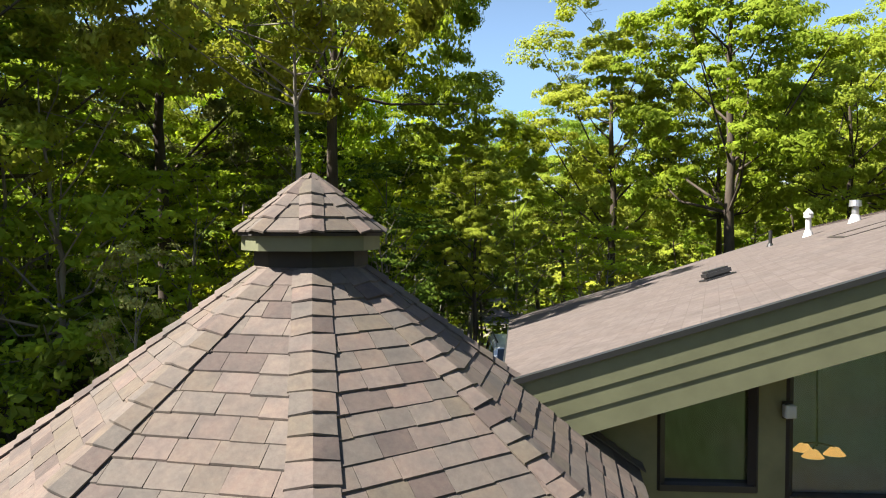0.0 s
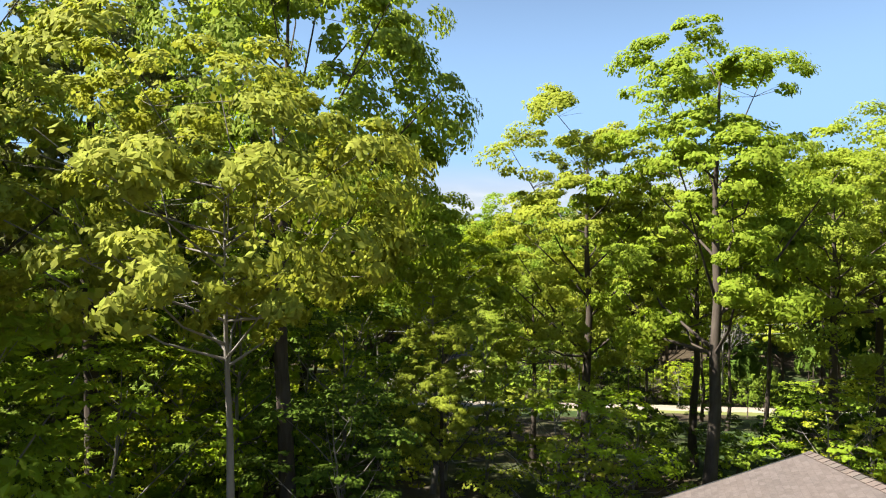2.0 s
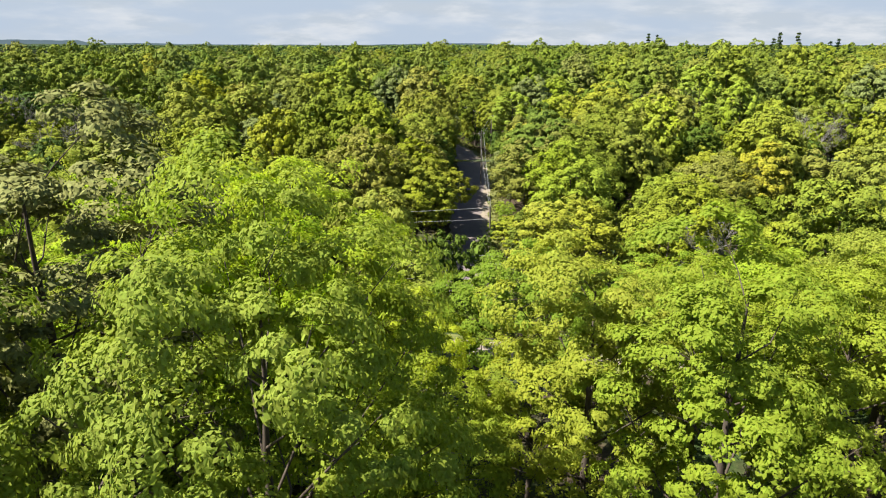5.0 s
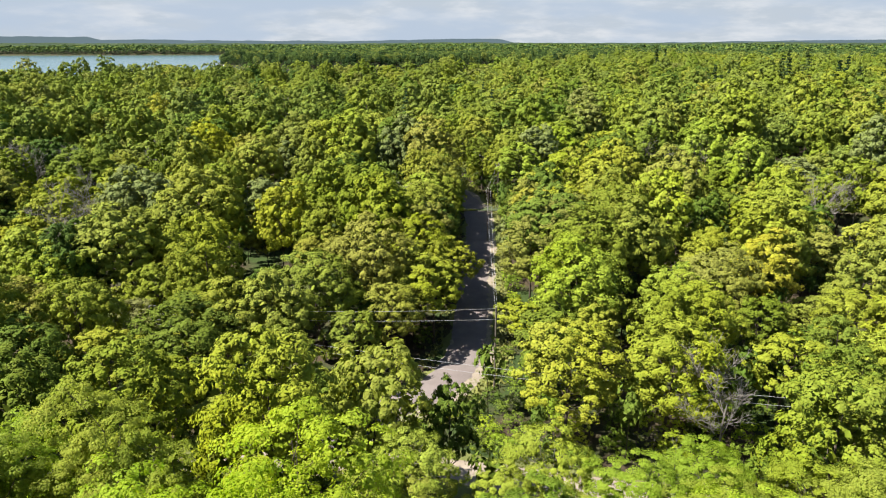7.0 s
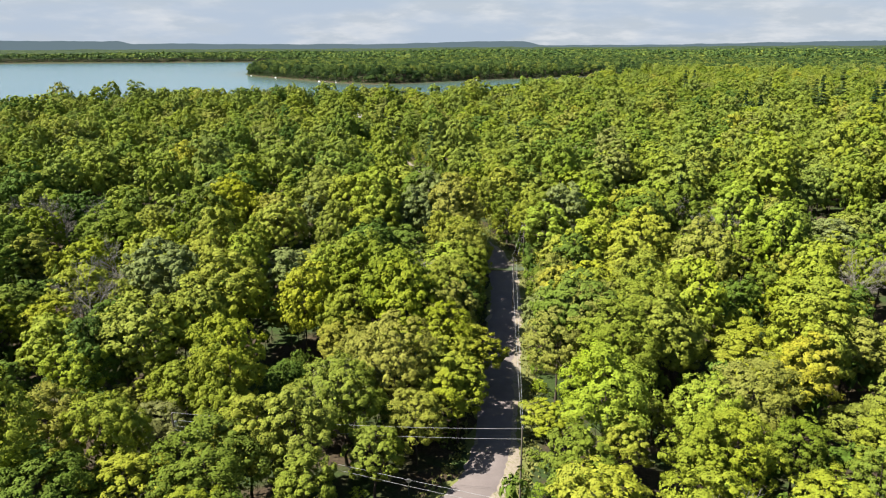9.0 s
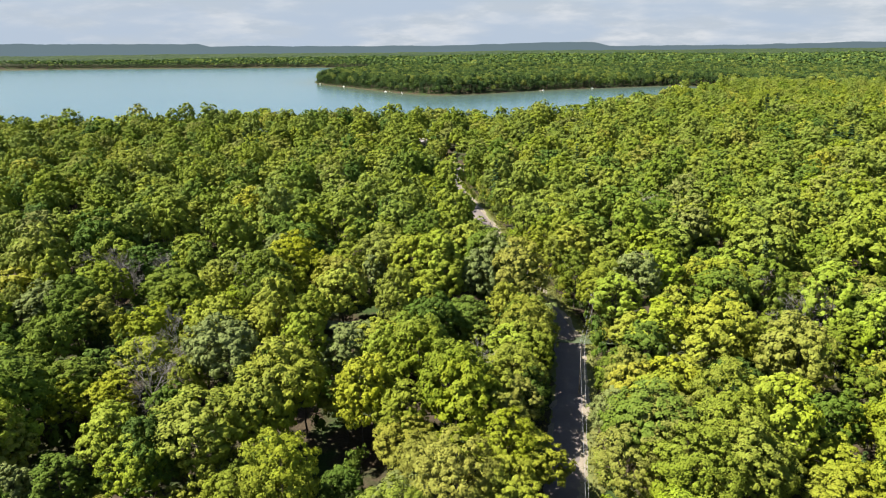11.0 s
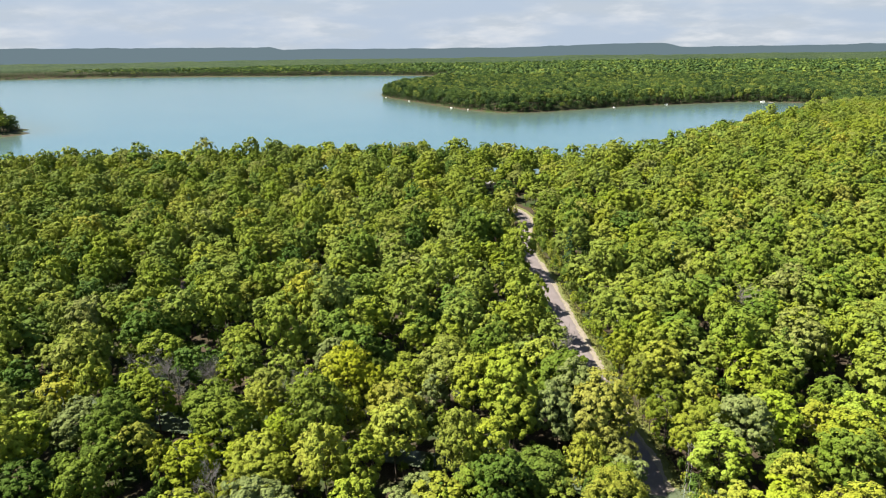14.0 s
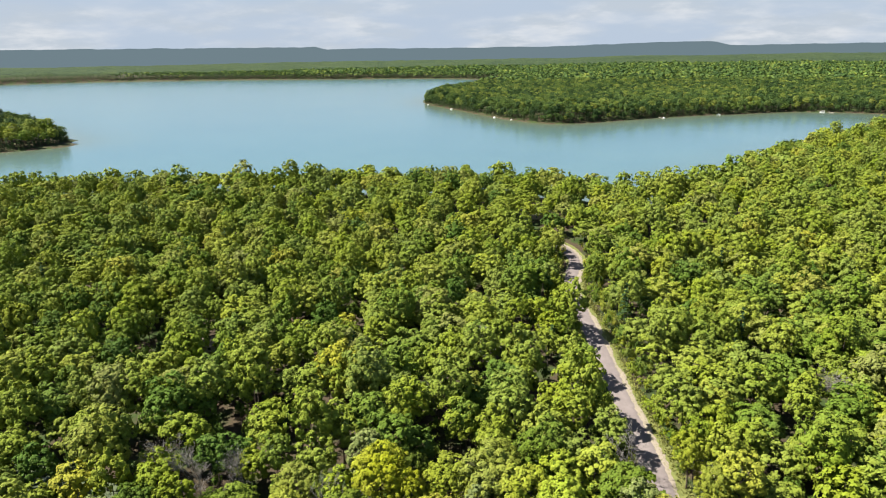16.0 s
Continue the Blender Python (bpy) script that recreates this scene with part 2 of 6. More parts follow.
def water_material():
    m = Nodes("lake_water")
    w = m.where()
    dep = m.n("ShaderNodeAttribute")
    dep.attribute_name = "depth"
    patch = m.noise(0.006, 4.0, 0.6, w)
    deep = m.ramp(patch, (0.3, (0.066, 0.118, 0.112)), (0.7, (0.082, 0.138, 0.126)))
    # green shallows, their colour darkened to hold the reflection of shore trees
    col = m.mix(m.ramp(dep.outputs["Fac"], (0.0, (0, 0, 0)), (0.5, (0.75, 0.75, 0.75)), (1.0, (1, 1, 1))), (0.090, 0.110, 0.062), deep)
    f = m.noise(0.5, 5.0, 0.6, w)
    m.bump(f, 0.12, 0.3)
    return m.done(col, 0.16, spec=0.5)


WATER = water_material()


def plain(name, col, rough=0.5, metal=0.0, spread=0.12, scale=5.0, bump=0.05):
    m = Nodes(name)
    f = m.noise(scale, 5.0, 0.6)
    lo, hi = tuple(v * (1 - spread) for v in col), tuple(min(1, v * (1 + spread)) for v in col)
    if bump:
        m.bump(f, bump, 0.01)
    return m.done(m.ramp(f, (0.3, lo), (0.7, hi)), rough, metal)


def shingle_piece_material():
    """One cut shingle a piece: mineral grain, its own tan, rose or grey cast."""
    m = Nodes("shingle_tan")
    info = m.n("ShaderNodeObjectInfo")
    geo = m.n("ShaderNodeNewGeometry")
    s = m.n("ShaderNodeMath")
    m.l(info.outputs["Random"], s.inputs[0])
    m.l(geo.outputs["Random Per Island"], s.inputs[1])
    fr = m.n("ShaderNodeMath")
    fr.operation = "FRACT"
    m.l(s.outputs[0], fr.inputs[0])
    col = m.ramp(fr.outputs[0], (0.0, (0.074, 0.057, 0.050)), (0.2, (0.107, 0.085, 0.073)), (0.4, (0.095, 0.078, 0.060)), (0.6, (0.121, 0.091, 0.077)), (0.8, (0.115, 0.094, 0.079)), (1.0, (0.085, 0.073, 0.063)))
    pos = geo.outputs["Position"]
    g = m.noise(210.0, 3.0, 0.7, pos)
    p = m.noise(7.0, 4.0, 0.6, pos)
    col = m.hsv(col, v=m.span(g, 0.72, 1.28))
    q = m.noise(26.0, 4.0, 0.7, pos)
    col = m.hsv(col, s=m.span(p, 0.6, 1.35), v=m.span(p, 0.62, 1.38))
    col = m.hsv(col, h=m.span(q, 0.475, 0.525), v=m.span(q, 0.72, 1.28))
    m.bump(g, 0.35, 0.004)
    return m.done(col, 0.93, spec=0.15)


SHINGLE = shingle_piece_material()


def house_roof_material():
    """Low-slope shingled roof, too fine to build tab by tab: courses and tabs with relief."""
    m = Nodes("shingle_roof")
    w = m.where()
    br = m.n("ShaderNodeTexBrick", Scale=1.0, Mortar_Size=0.004, Bias=0.0, Brick_Width=0.17, Row_Height=0.142)
    m.l(w, br.inputs["Vector"])
    br.inputs["Color1"].default_value = (0.084, 0.068, 0.060, 1)
    br.inputs["Color2"].default_value = (0.104, 0.085, 0.076, 1)
    br.inputs["Mortar"].default_value = (0.078, 0.063, 0.056, 1)
    g = m.noise(160.0, 3.0, 0.7, w)
    p = m.noise(0.9, 5.0, 0.65, w)
    mid = m.noise(9.0, 4.0, 0.7, w)
    col = m.hsv(br.outputs["Color"], s=m.span(p, 0.75, 1.2), v=m.span(g, 0.75, 1.25))
    col = m.hsv(col, h=m.span(mid, 0.485, 0.515), v=m.span(mid, 0.65, 1.35))
    col = m.hsv(col, v=m.span(p, 0.85, 1.15))
    m.bump(br.outputs["Fac"], -0.5, 0.008)
    return m.done(col, 0.94, spec=0.15)


ROOF = house_roof_material()
SAGE = plain("sage_painted_wood", (0.132, 0.134, 0.074), 0.6, spread=0.14, scale=3.0)
OLIVE_WALL = plain("olive_painted_siding", (0.19, 0.175, 0.085), 0.7, spread=0.18, scale=2.5)
DARK_TRIM = plain("dark_brown_trim", (0.035, 0.027, 0.022), 0.5)
BLACK = plain("black_metal", (0.02, 0.02, 0.02), 0.45)
WHITE = plain("white_painted_metal", (0.50, 0.49, 0.47), 0.45, spread=0.06)
GALV = plain("galvanised_steel", (0.5, 0.5, 0.5), 0.42, 0.85)
# near-black, with the shade under the lantern cap put into the colour
NECK = plain("dark_neck_shade", (0.02, 0.017, 0.014), 0.8, spread=0.3)
WOODPOLE = bark_material("pole_timber", (0.11, 0.092, 0.075), (0.20, 0.17, 0.14), 12.0)
WIRE = plain("grey_cable", (0.30, 0.30, 0.30), 0.5, spread=0.03)
SILVER = plain("silver_car_paint", (0.55, 0.57, 0.60), 0.28, 0.6, 0.04)
RUBBER = plain("rubber", (0.02, 0.02, 0.02), 0.8)
TIMBER = plain("weathered_timber", (0.36, 0.32, 0.27), 0.85, spread=0.2)
WHITE_BOAT = plain("white_hull", (0.78, 0.78, 0.76), 0.35, spread=0.04)
LAMP_SHADE = plain("amber_shade", (0.6, 0.36, 0.12), 0.5)


def glass_material(name, tint, rough=0.02):
    m = Nodes(name)
    m.bsdf.inputs["Transmission Weight"].default_value = 1.0
    m.bsdf.inputs["IOR"].default_value = 1.45
    m.done(tint, rough)
    gl = m.n("ShaderNodeBsdfGlossy", Roughness=0.01)
    mx = m.n("ShaderNodeMixShader", Fac=0.10)
    m.l(m.bsdf.outputs[0], mx.inputs[1])
    m.l(gl.outputs[0], mx.inputs[2])
    m.l(mx.outputs[0], m.out.inputs["Surface"])
    return m.mat


# pale blue of a window reflection, painted on a panel behind the glass
PALE_REFLECTION = plain("pale_reflection_blue", (0.72, 0.80, 0.90), 0.7)
GLASS = glass_material("window_glass", (0.75, 0.78, 0.78))
CARGLASS = plain("tinted_glass", (0.03, 0.04, 0.045), 0.06, spread=0.02, bump=0)

# ---------------------------------------------------------------- building helpers
RNG = np.random.default_rng(7)


def mesh_of(name, verts, faces, mats, slots=None, smooth=False, attrs=None):
    """A mesh from arrays: faces is one (n, 3) or (n, 4) array, or a list of such arrays."""
    me = bpy.data.meshes.new(name)
    groups = faces if isinstance(faces, list) else [faces]
    groups = [np.asarray(g, dtype=np.int32) for g in groups if len(g)]
    loops = np.concatenate([g.ravel() for g in groups])
    sizes = np.concatenate([np.full(len(g), g.shape[1], dtype=np.int32) for g in groups])
    me.vertices.add(len(verts))
    me.vertices.foreach_set("co", np.asarray(verts, dtype=np.float32).ravel())
    me.loops.add(len(loops))
    me.loops.foreach_set("vertex_index", loops)
    me.polygons.add(len(sizes))
    me.polygons.foreach_set("loop_start", np.concatenate([[0], np.cumsum(sizes)[:-1]]).astype(np.int32))
    if slots is not None:
        me.polygons.foreach_set("material_index", np.asarray(slots, dtype=np.int32))
    me.polygons.foreach_set("use_smooth", np.full(len(sizes), smooth) if isinstance(smooth, bool) else np.asarray(smooth, dtype=bool))
    for m in mats:
        me.materials.append(m)
    for key, values in (attrs or {}).items():
        a = me.attributes.new(key, "FLOAT", "POINT")
        a.data.foreach_set("value", np.asarray(values, dtype=np.float32))
    me.update(calc_edges=True)
    return me


def part(name, bm, material, parent, label="", smooth=False):
    me = bpy.data.meshes.new(name)
    bmesh.ops.recalc_face_normals(bm, faces=bm.faces)
    bm.to_mesh(me)
    bm.free()
    me.materials.append(material)
    if smooth:
        me.polygons.foreach_set("use_smooth", np.full(len(me.polygons), True))
    ob = new(name, me)
    ob.parent = parent
    if label:
        tagged(ob, label)
    return ob


def thing(name, m, label, category, group="", kind=""):
    ob = new(name)
    ob.matrix_basis = m
    return tagged(ob, label, category, group, kind)


def box(bm, size, m=None, bevel=0.0):
    m = m or Matrix()
    made = bmesh.ops.create_cube(bm, size=1.0, matrix=m @ Matrix.Diagonal((*size, 1)))
    if bevel:
        edges = list({e for v in made["verts"] for e in v.link_edges})
        bmesh.ops.bevel(bm, geom=edges, offset=bevel, segments=1, affect="EDGES")
    return bm


def rod(bm, a, b, r0, r1=None, seg=8):
    a, b = Vector(a), Vector(b)
    r1 = r0 if r1 is None else r1
    d = b - a
    m = Matrix.Translation((a + b) / 2) @ d.to_track_quat("Z", "Y").to_matrix().to_4x4()
    bmesh.ops.create_cone(bm, cap_ends=True, segments=seg, radius1=r0, radius2=max(r1, 1e-4), depth=d.length, matrix=m)
    return bm


def prism(bm, outline, thick, m=None):
    """A flat outline in x, y pushed out along z from 0 to thick."""
    m = m or Matrix()
    low = [bm.verts.new(m @ Vector((x, y, 0))) for x, y in outline]
    top = [bm.verts.new(m @ Vector((x, y, thick))) for x, y in outline]
    bm.faces.new(low[::-1])
    bm.faces.new(top)
    for i in range(len(low)):
        j = (i + 1) % len(low)
        bm.faces.new((low[i], low[j], top[j], top[i]))
    return bm


def slab(bm, corners, down):
    """A plate with the given upper corners, and its underside pushed by the vector down."""
    top = [bm.verts.new(Vector(c)) for c in corners]
    low = [bm.verts.new(Vector(c) + Vector(down)) for c in corners]
    bm.faces.new(top)
    bm.faces.new(low[::-1])
    for i in range(len(top)):
        j = (i + 1) % len(top)
        bm.faces.new((top[i], low[i], low[j], top[j]))
    return bm


# ---------------------------------------------------------------- the lie of the land
LAKE_Z = -2.0
NEAR_SHORE = [(-1500, 215), (-900, 355), (-640, 415), (-510, 462), (-410, 480), (-325, 505), (-242, 530), (-160, 558), (-96, 560), (-33, 540), (0, 556),
              (46, 632), (86, 728), (142, 830), (196, 890), (252, 985), (326, 1160), (352, 1262)]
POINT_SHORE = [(319, 1291), (225, 1311), (169, 1285), (113, 1249), (51, 1223), (-6, 1179), (-52, 1138), (-92, 1099), (-140, 1069), (-174, 1072),
               (-238, 1123), (-290, 1183), (-390, 1308), (-455, 1382), (-500, 1454), (-540, 1600), (-545, 1800), (-520, 2100), (-470, 2400)]
FAR_SHORE = [(-581, 2550), (-939, 2716), (-1301, 2660), (-1872, 2663), (-2528, 2509), (-2800, 2279), (-3000, 1800), (-2500, 1400)]
WEST_SHORE = [(-1700, 1120), (-1100, 960), (-850, 815), (-742, 748), (-748, 690), (-790, 645), (-1000, 560), (-1500, 480)]


def rounded(pts, turns=2, closed=True):
    p = np.array(pts, float)
    for _ in range(turns):
        q = np.roll(p, -1, 0) if closed else p[1:]
        b = p if closed else p[:-1]
        p = np.stack([0.75 * b + 0.25 * q, 0.25 * b + 0.75 * q], 1).reshape(-1, 2)
    return p


SHORE = rounded(NEAR_SHORE + POINT_SHORE + FAR_SHORE + WEST_SHORE)


def shore_distance(x, y):
    """Metres to the shore line, positive on land."""
    x, y = np.asarray(x, float), np.asarray(y, float)
    best = np.full(x.shape, 1e12)
    inside = np.zeros(x.shape, bool)
    for (ax, ay), (bx, by) in zip(SHORE, np.roll(SHORE, -1, 0)):
        dx, dy = bx - ax, by - ay
        t = np.clip(((x - ax) * dx + (y - ay) * dy) / (dx * dx + dy * dy + 1e-9), 0, 1)
        best = np.minimum(best, (x - ax - t * dx) ** 2 + (y - ay - t * dy) ** 2)
        inside ^= ((ay > y) != (by > y)) & (x < dx * (y - ay) / (dy if dy else 1e-9) + ax)
    d = np.sqrt(best)
    return np.where(inside, -d, d)


ROAD = rounded([(-22, 74), (-12, 81), (-5.5, 87), (-0.5, 93), (2.6, 101), (4.0, 115), (5.2, 136), (6.8, 154), (7.8, 172), (6.6, 186), (2.3, 198), (-3, 212),
                (-7.6, 228), (-14, 249), (-23, 281), (-34.6, 322), (-44, 352), (-48, 382), (-47.5, 400), (-52, 416), (-66, 430), (-90, 440)], 2, False)
CROSS = rounded([(-140, 58), (-90, 66), (-40, 70), (-22, 73), (-5, 72), (10, 68), (25, 63.5), (60, 57), (110, 50), (180, 42)], 2, False)
DRIVEWAY = rounded([(-1.2, 12), (-0.8, 21), (-1.5, 27), (-2, 33)], 2, False)


def way_distance(line, x, y):
    x, y = np.asarray(x, float), np.asarray(y, float)
    best = np.full(x.shape, 1e12)
    for (ax, ay), (bx, by) in zip(line[:-1], line[1:]):
        dx, dy = bx - ax, by - ay
        t = np.clip(((x - ax) * dx + (y - ay) * dy) / (dx * dx + dy * dy), 0, 1)
        best = np.minimum(best, (x - ax - t * dx) ** 2 + (y - ay - t * dy) ** 2)
    return np.sqrt(best)


def swell(x, y, step, seed):
    """Smooth value noise in -1..1 on a plan grid of that step."""
    table = np.random.default_rng(seed).uniform(-1, 1, (64, 64))
    u, v = np.asarray(x, float) / step, np.asarray(y, float) / step
    i, j = np.floor(u).astype(int), np.floor(v).astype(int)
    f, g = u - i, v - j
    f, g = f * f * (3 - 2 * f), g * g * (3 - 2 * g)
    a, b = table[i % 64, j % 64], table[(i + 1) % 64, j % 64]
    c, d = table[i % 64, (j + 1) % 64], table[(i + 1) % 64, (j + 1) % 64]
    return (a * (1 - f) + b * f) * (1 - g) + (c * (1 - f) + d * f) * g


def step01(v, a, b):
    t = np.clip((v - a) / (b - a), 0, 1)
    return t * t * (3 - 2 * t)


def land(x, y):
    """Height of the ground."""
    x, y = np.asarray(x, float), np.asarray(y, float)
    base = np.interp(y, [-60, 24, 50, 75, 110, 165, 205, 250, 310, 406, 470, 700], [4.2, 4.0, 0.2, -4.8, -6.5, -3.8, -0.5, 1.6, 1.6, -0.6, 5.0, 5.0])
    base = base + swell(x, y, 60, 3) * 0.8 * step01(np.abs(x), 15, 60) + swell(x, y, 230, 5) * 4 * step01(np.hypot(x, y), 300, 900)
    d = shore_distance(x, y)
    base = LAKE_Z + 0.25 + (base - LAKE_Z - 0.25) * step01(d, 0, 26)
    r = np.hypot(x, y)
    hill = 26 * step01(r, 2600, 4600) * (0.80 + 0.20 * swell(x, y, 900, 9) + 0.10 * swell(x, y, 340, 10))
    base = base + hill
    return np.where(d > 0, base, LAKE_Z + 0.2 - np.minimum(7.0, -d * 0.07))


def height(x, y):
    return float(land(np.array([x]), np.array([y]))[0])


def lines(*runs):
    """Uneven grid lines from runs of (start, stop, step)."""
    return np.unique(np.concatenate([np.arange(a, b, c) for a, b, c in runs]).round(2))


def grid_mesh(name, xs, ys, zfun, mat, attrs=None, smooth=True):
    X, Y = np.meshgrid(xs, ys)
    Z = zfun(X, Y)
    nx, ny = len(xs), len(ys)
    idx = np.arange(nx * ny).reshape(ny, nx)
    q = np.stack([idx[:-1, :-1], idx[:-1, 1:], idx[1:, 1:], idx[1:, :-1]], -1).reshape(-1, 4)
    v = np.stack([X, Y, Z], -1).reshape(-1, 3)
    return mesh_of(name, v, q, [mat], smooth=smooth, attrs={k: f(X, Y).ravel() for k, f in (attrs or {}).items()})


ground = new("ground", grid_mesh("ground", lines((-6500, -3000, 350), (-3000, -600, 40), (-600, -100, 12.5), (-100, 100, 5), (100, 460, 12), (460, 1400, 60), (1400, 6600, 350)),
                                 lines((-4000, -200, 380), (-200, -60, 20), (-60, 480, 5), (480, 1500, 15), (1500, 2800, 30), (2800, 4700, 95), (4700, 6600, 350)), land, FLOOR))
tagged(ground, "leaf-littered forest floor rolling down to the lake", "ground", kind="structure")
water = new("water", grid_mesh("water", np.linspace(-3100, 420, 160), np.linspace(180, 2780, 130), lambda x, y: np.full(x.shape, LAKE_Z), WATER,
                               {"depth": lambda x, y: np.clip(-shore_distance(x, y) / 110, 0, 1)}))
tagged(water, "calm turquoise lake, its green shallows darkened for the reflected trees", "lake", kind="structure")


def ribbon(name, line, half, lift, mat, offset=0.0, wobble=0.0, seed=1, across=5):
    """A strip along a line of the plan, laid on the land."""
    line = np.asarray(line, float)
    # short even steps, with ragged edges
    seg = np.hypot(*np.diff(line, axis=0).T)
    s = np.concatenate([[0], np.cumsum(seg)])
    t = np.linspace(0, s[-1], max(4, int(s[-1] / 0.8)))
    px, py = np.interp(t, s, line[:, 0]), np.interp(t, s, line[:, 1])
    tx, ty = np.gradient(px), np.gradient(py)
    ln = np.hypot(tx, ty)
    nx, ny = ty / ln, -tx / ln
    r = np.random.default_rng(seed)
    lo = offset - half + wobble * swell(t, 0 * t, 5, seed)
    hi = offset + half + wobble * swell(t, 0 * t + 40, 6, seed + 1)
    lo, hi = lo + r.normal(scale=0.16, size=len(t)), hi + r.normal(scale=0.16, size=len(t))
    w = np.linspace(0, 1, across)[None, :]
    off = lo[:, None] * (1 - w) + hi[:, None] * w
    X, Y = px[:, None] + nx[:, None] * off, py[:, None] + ny[:, None] * off
    Zc = land(X, Y)
    crown = lift + 0.05 * (1 - (2 * w - 1) ** 2)
    Z = Zc + crown
    Z[:, 0] -= 0.25
    Z[:, -1] -= 0.25
    n, m = X.shape
    idx = np.arange(n * m).reshape(n, m)
    q = np.stack([idx[:-1, :-1], idx[:-1, 1:], idx[1:, 1:], idx[1:, :-1]], -1).reshape(-1, 4)
    return new(name, mesh_of(name, np.stack([X, Y, Z], -1).reshape(-1, 3), q, [mat], smooth=True))


tagged(ribbon("verge", ROAD, 6.0, 0.10, VERGE, 1.2, 1.3, 11, 9), "sunlit grass verge beside the country road", "verge", kind="structure")
tagged(ribbon("shoulder", ROAD, 3.9, 0.22, SHOULDER, 0.7, 1.1, 21, 9), "pale sandy gravel shoulder of the road", "shoulder", kind="structure")
tagged(ribbon("road", ROAD, 3.25, 0.36, ASPHALT, -0.1, 0.12, 31, 7), "faded asphalt country road with worn edges", "road", kind="structure")
tagged(ribbon("verge_cross", CROSS, 6.0, 0.12, VERGE, 0, 0.7, 41, 7), "grass verge along the crossing road", "verge", kind="structure")
tagged(ribbon("road_cross", CROSS, 3.3, 0.30, SAND, 0, 0.2, 51, 7), "pale crossing road glimpsed through trees", "road", kind="structure")
tagged(ribbon("driveway", DRIVEWAY, 1.9, 0.10, DRIVE, 0, 0.4, 61, 5), "narrow gravel driveway through the woods", "driveway", kind="structure")

# ---------------------------------------------------------------- trees


def sphere_dirs(n, r):
    v = r.normal(size=(n, 3))
    return v / np.linalg.norm(v, axis=1, keepdims=True)


def leaf_quads(centres, normals, size, r, narrow=0.66, scatter=0.55):
    """Kite-shaped leaf sprays round the centres, facing the normals roughly."""
    n = len(centres)
    nrm = normals + r.normal(scale=scatter, size=(n, 3))
    nrm /= np.linalg.norm(nrm, axis=1, keepdims=True)
    a = np.cross(nrm, r.normal(size=(n, 3)))
    a /= np.linalg.norm(a, axis=1, keepdims=True) + 1e-9
    b = np.cross(nrm, a)
    s = size * r.uniform(0.65, 1.3, (n, 1))
    fold = nrm * s * r.uniform(-0.22, 0.06, (n, 1))
    v = np.stack([centres - a * s * 0.5, centres + b * s * narrow * 0.5 + fold, centres + a * s * 0.55, centres - b * s * narrow * 0.5 + fold], 1)
    return v.reshape(-1, 3), np.arange(n * 4).reshape(n, 4)


def tube(points, radii, seg):
    """Verts and quads of a tapered tube along points."""
    p = np.asarray(points, float)
    t = np.gradient(p, axis=0)
    t /= np.linalg.norm(t, axis=1, keepdims=True) + 1e-9
    ref = np.where(np.abs(t[:, 2:3]) > 0.9, np.array([[1.0, 0, 0]]), np.array([[0, 0, 1.0]]))
    u = np.cross(t, ref)
    u /= np.linalg.norm(u, axis=1, keepdims=True) + 1e-9
    w = np.cross(t, u)
    ang = np.linspace(0, 2 * math.pi, seg, endpoint=False)
    v = p[:, None, :] + np.asarray(radii)[:, None, None] * (np.cos(ang)[None, :, None] * u[:, None, :] + np.sin(ang)[None, :, None] * w[:, None, :])
    n = len(p)
    i = np.arange(n * seg).reshape(n, seg)
    j = np.roll(i, -1, 1)
    q = np.stack([i[:-1], j[:-1], j[1:], i[1:]], -1).reshape(-1, 4)
    return v.reshape(-1, 3), q


def joined(pieces):
    vs, fs, k = [], [], 0
    for v, f in pieces:
        vs.append(v)
        fs.append(f + k)
        k += len(v)
    return np.concatenate(vs), np.concatenate(fs)


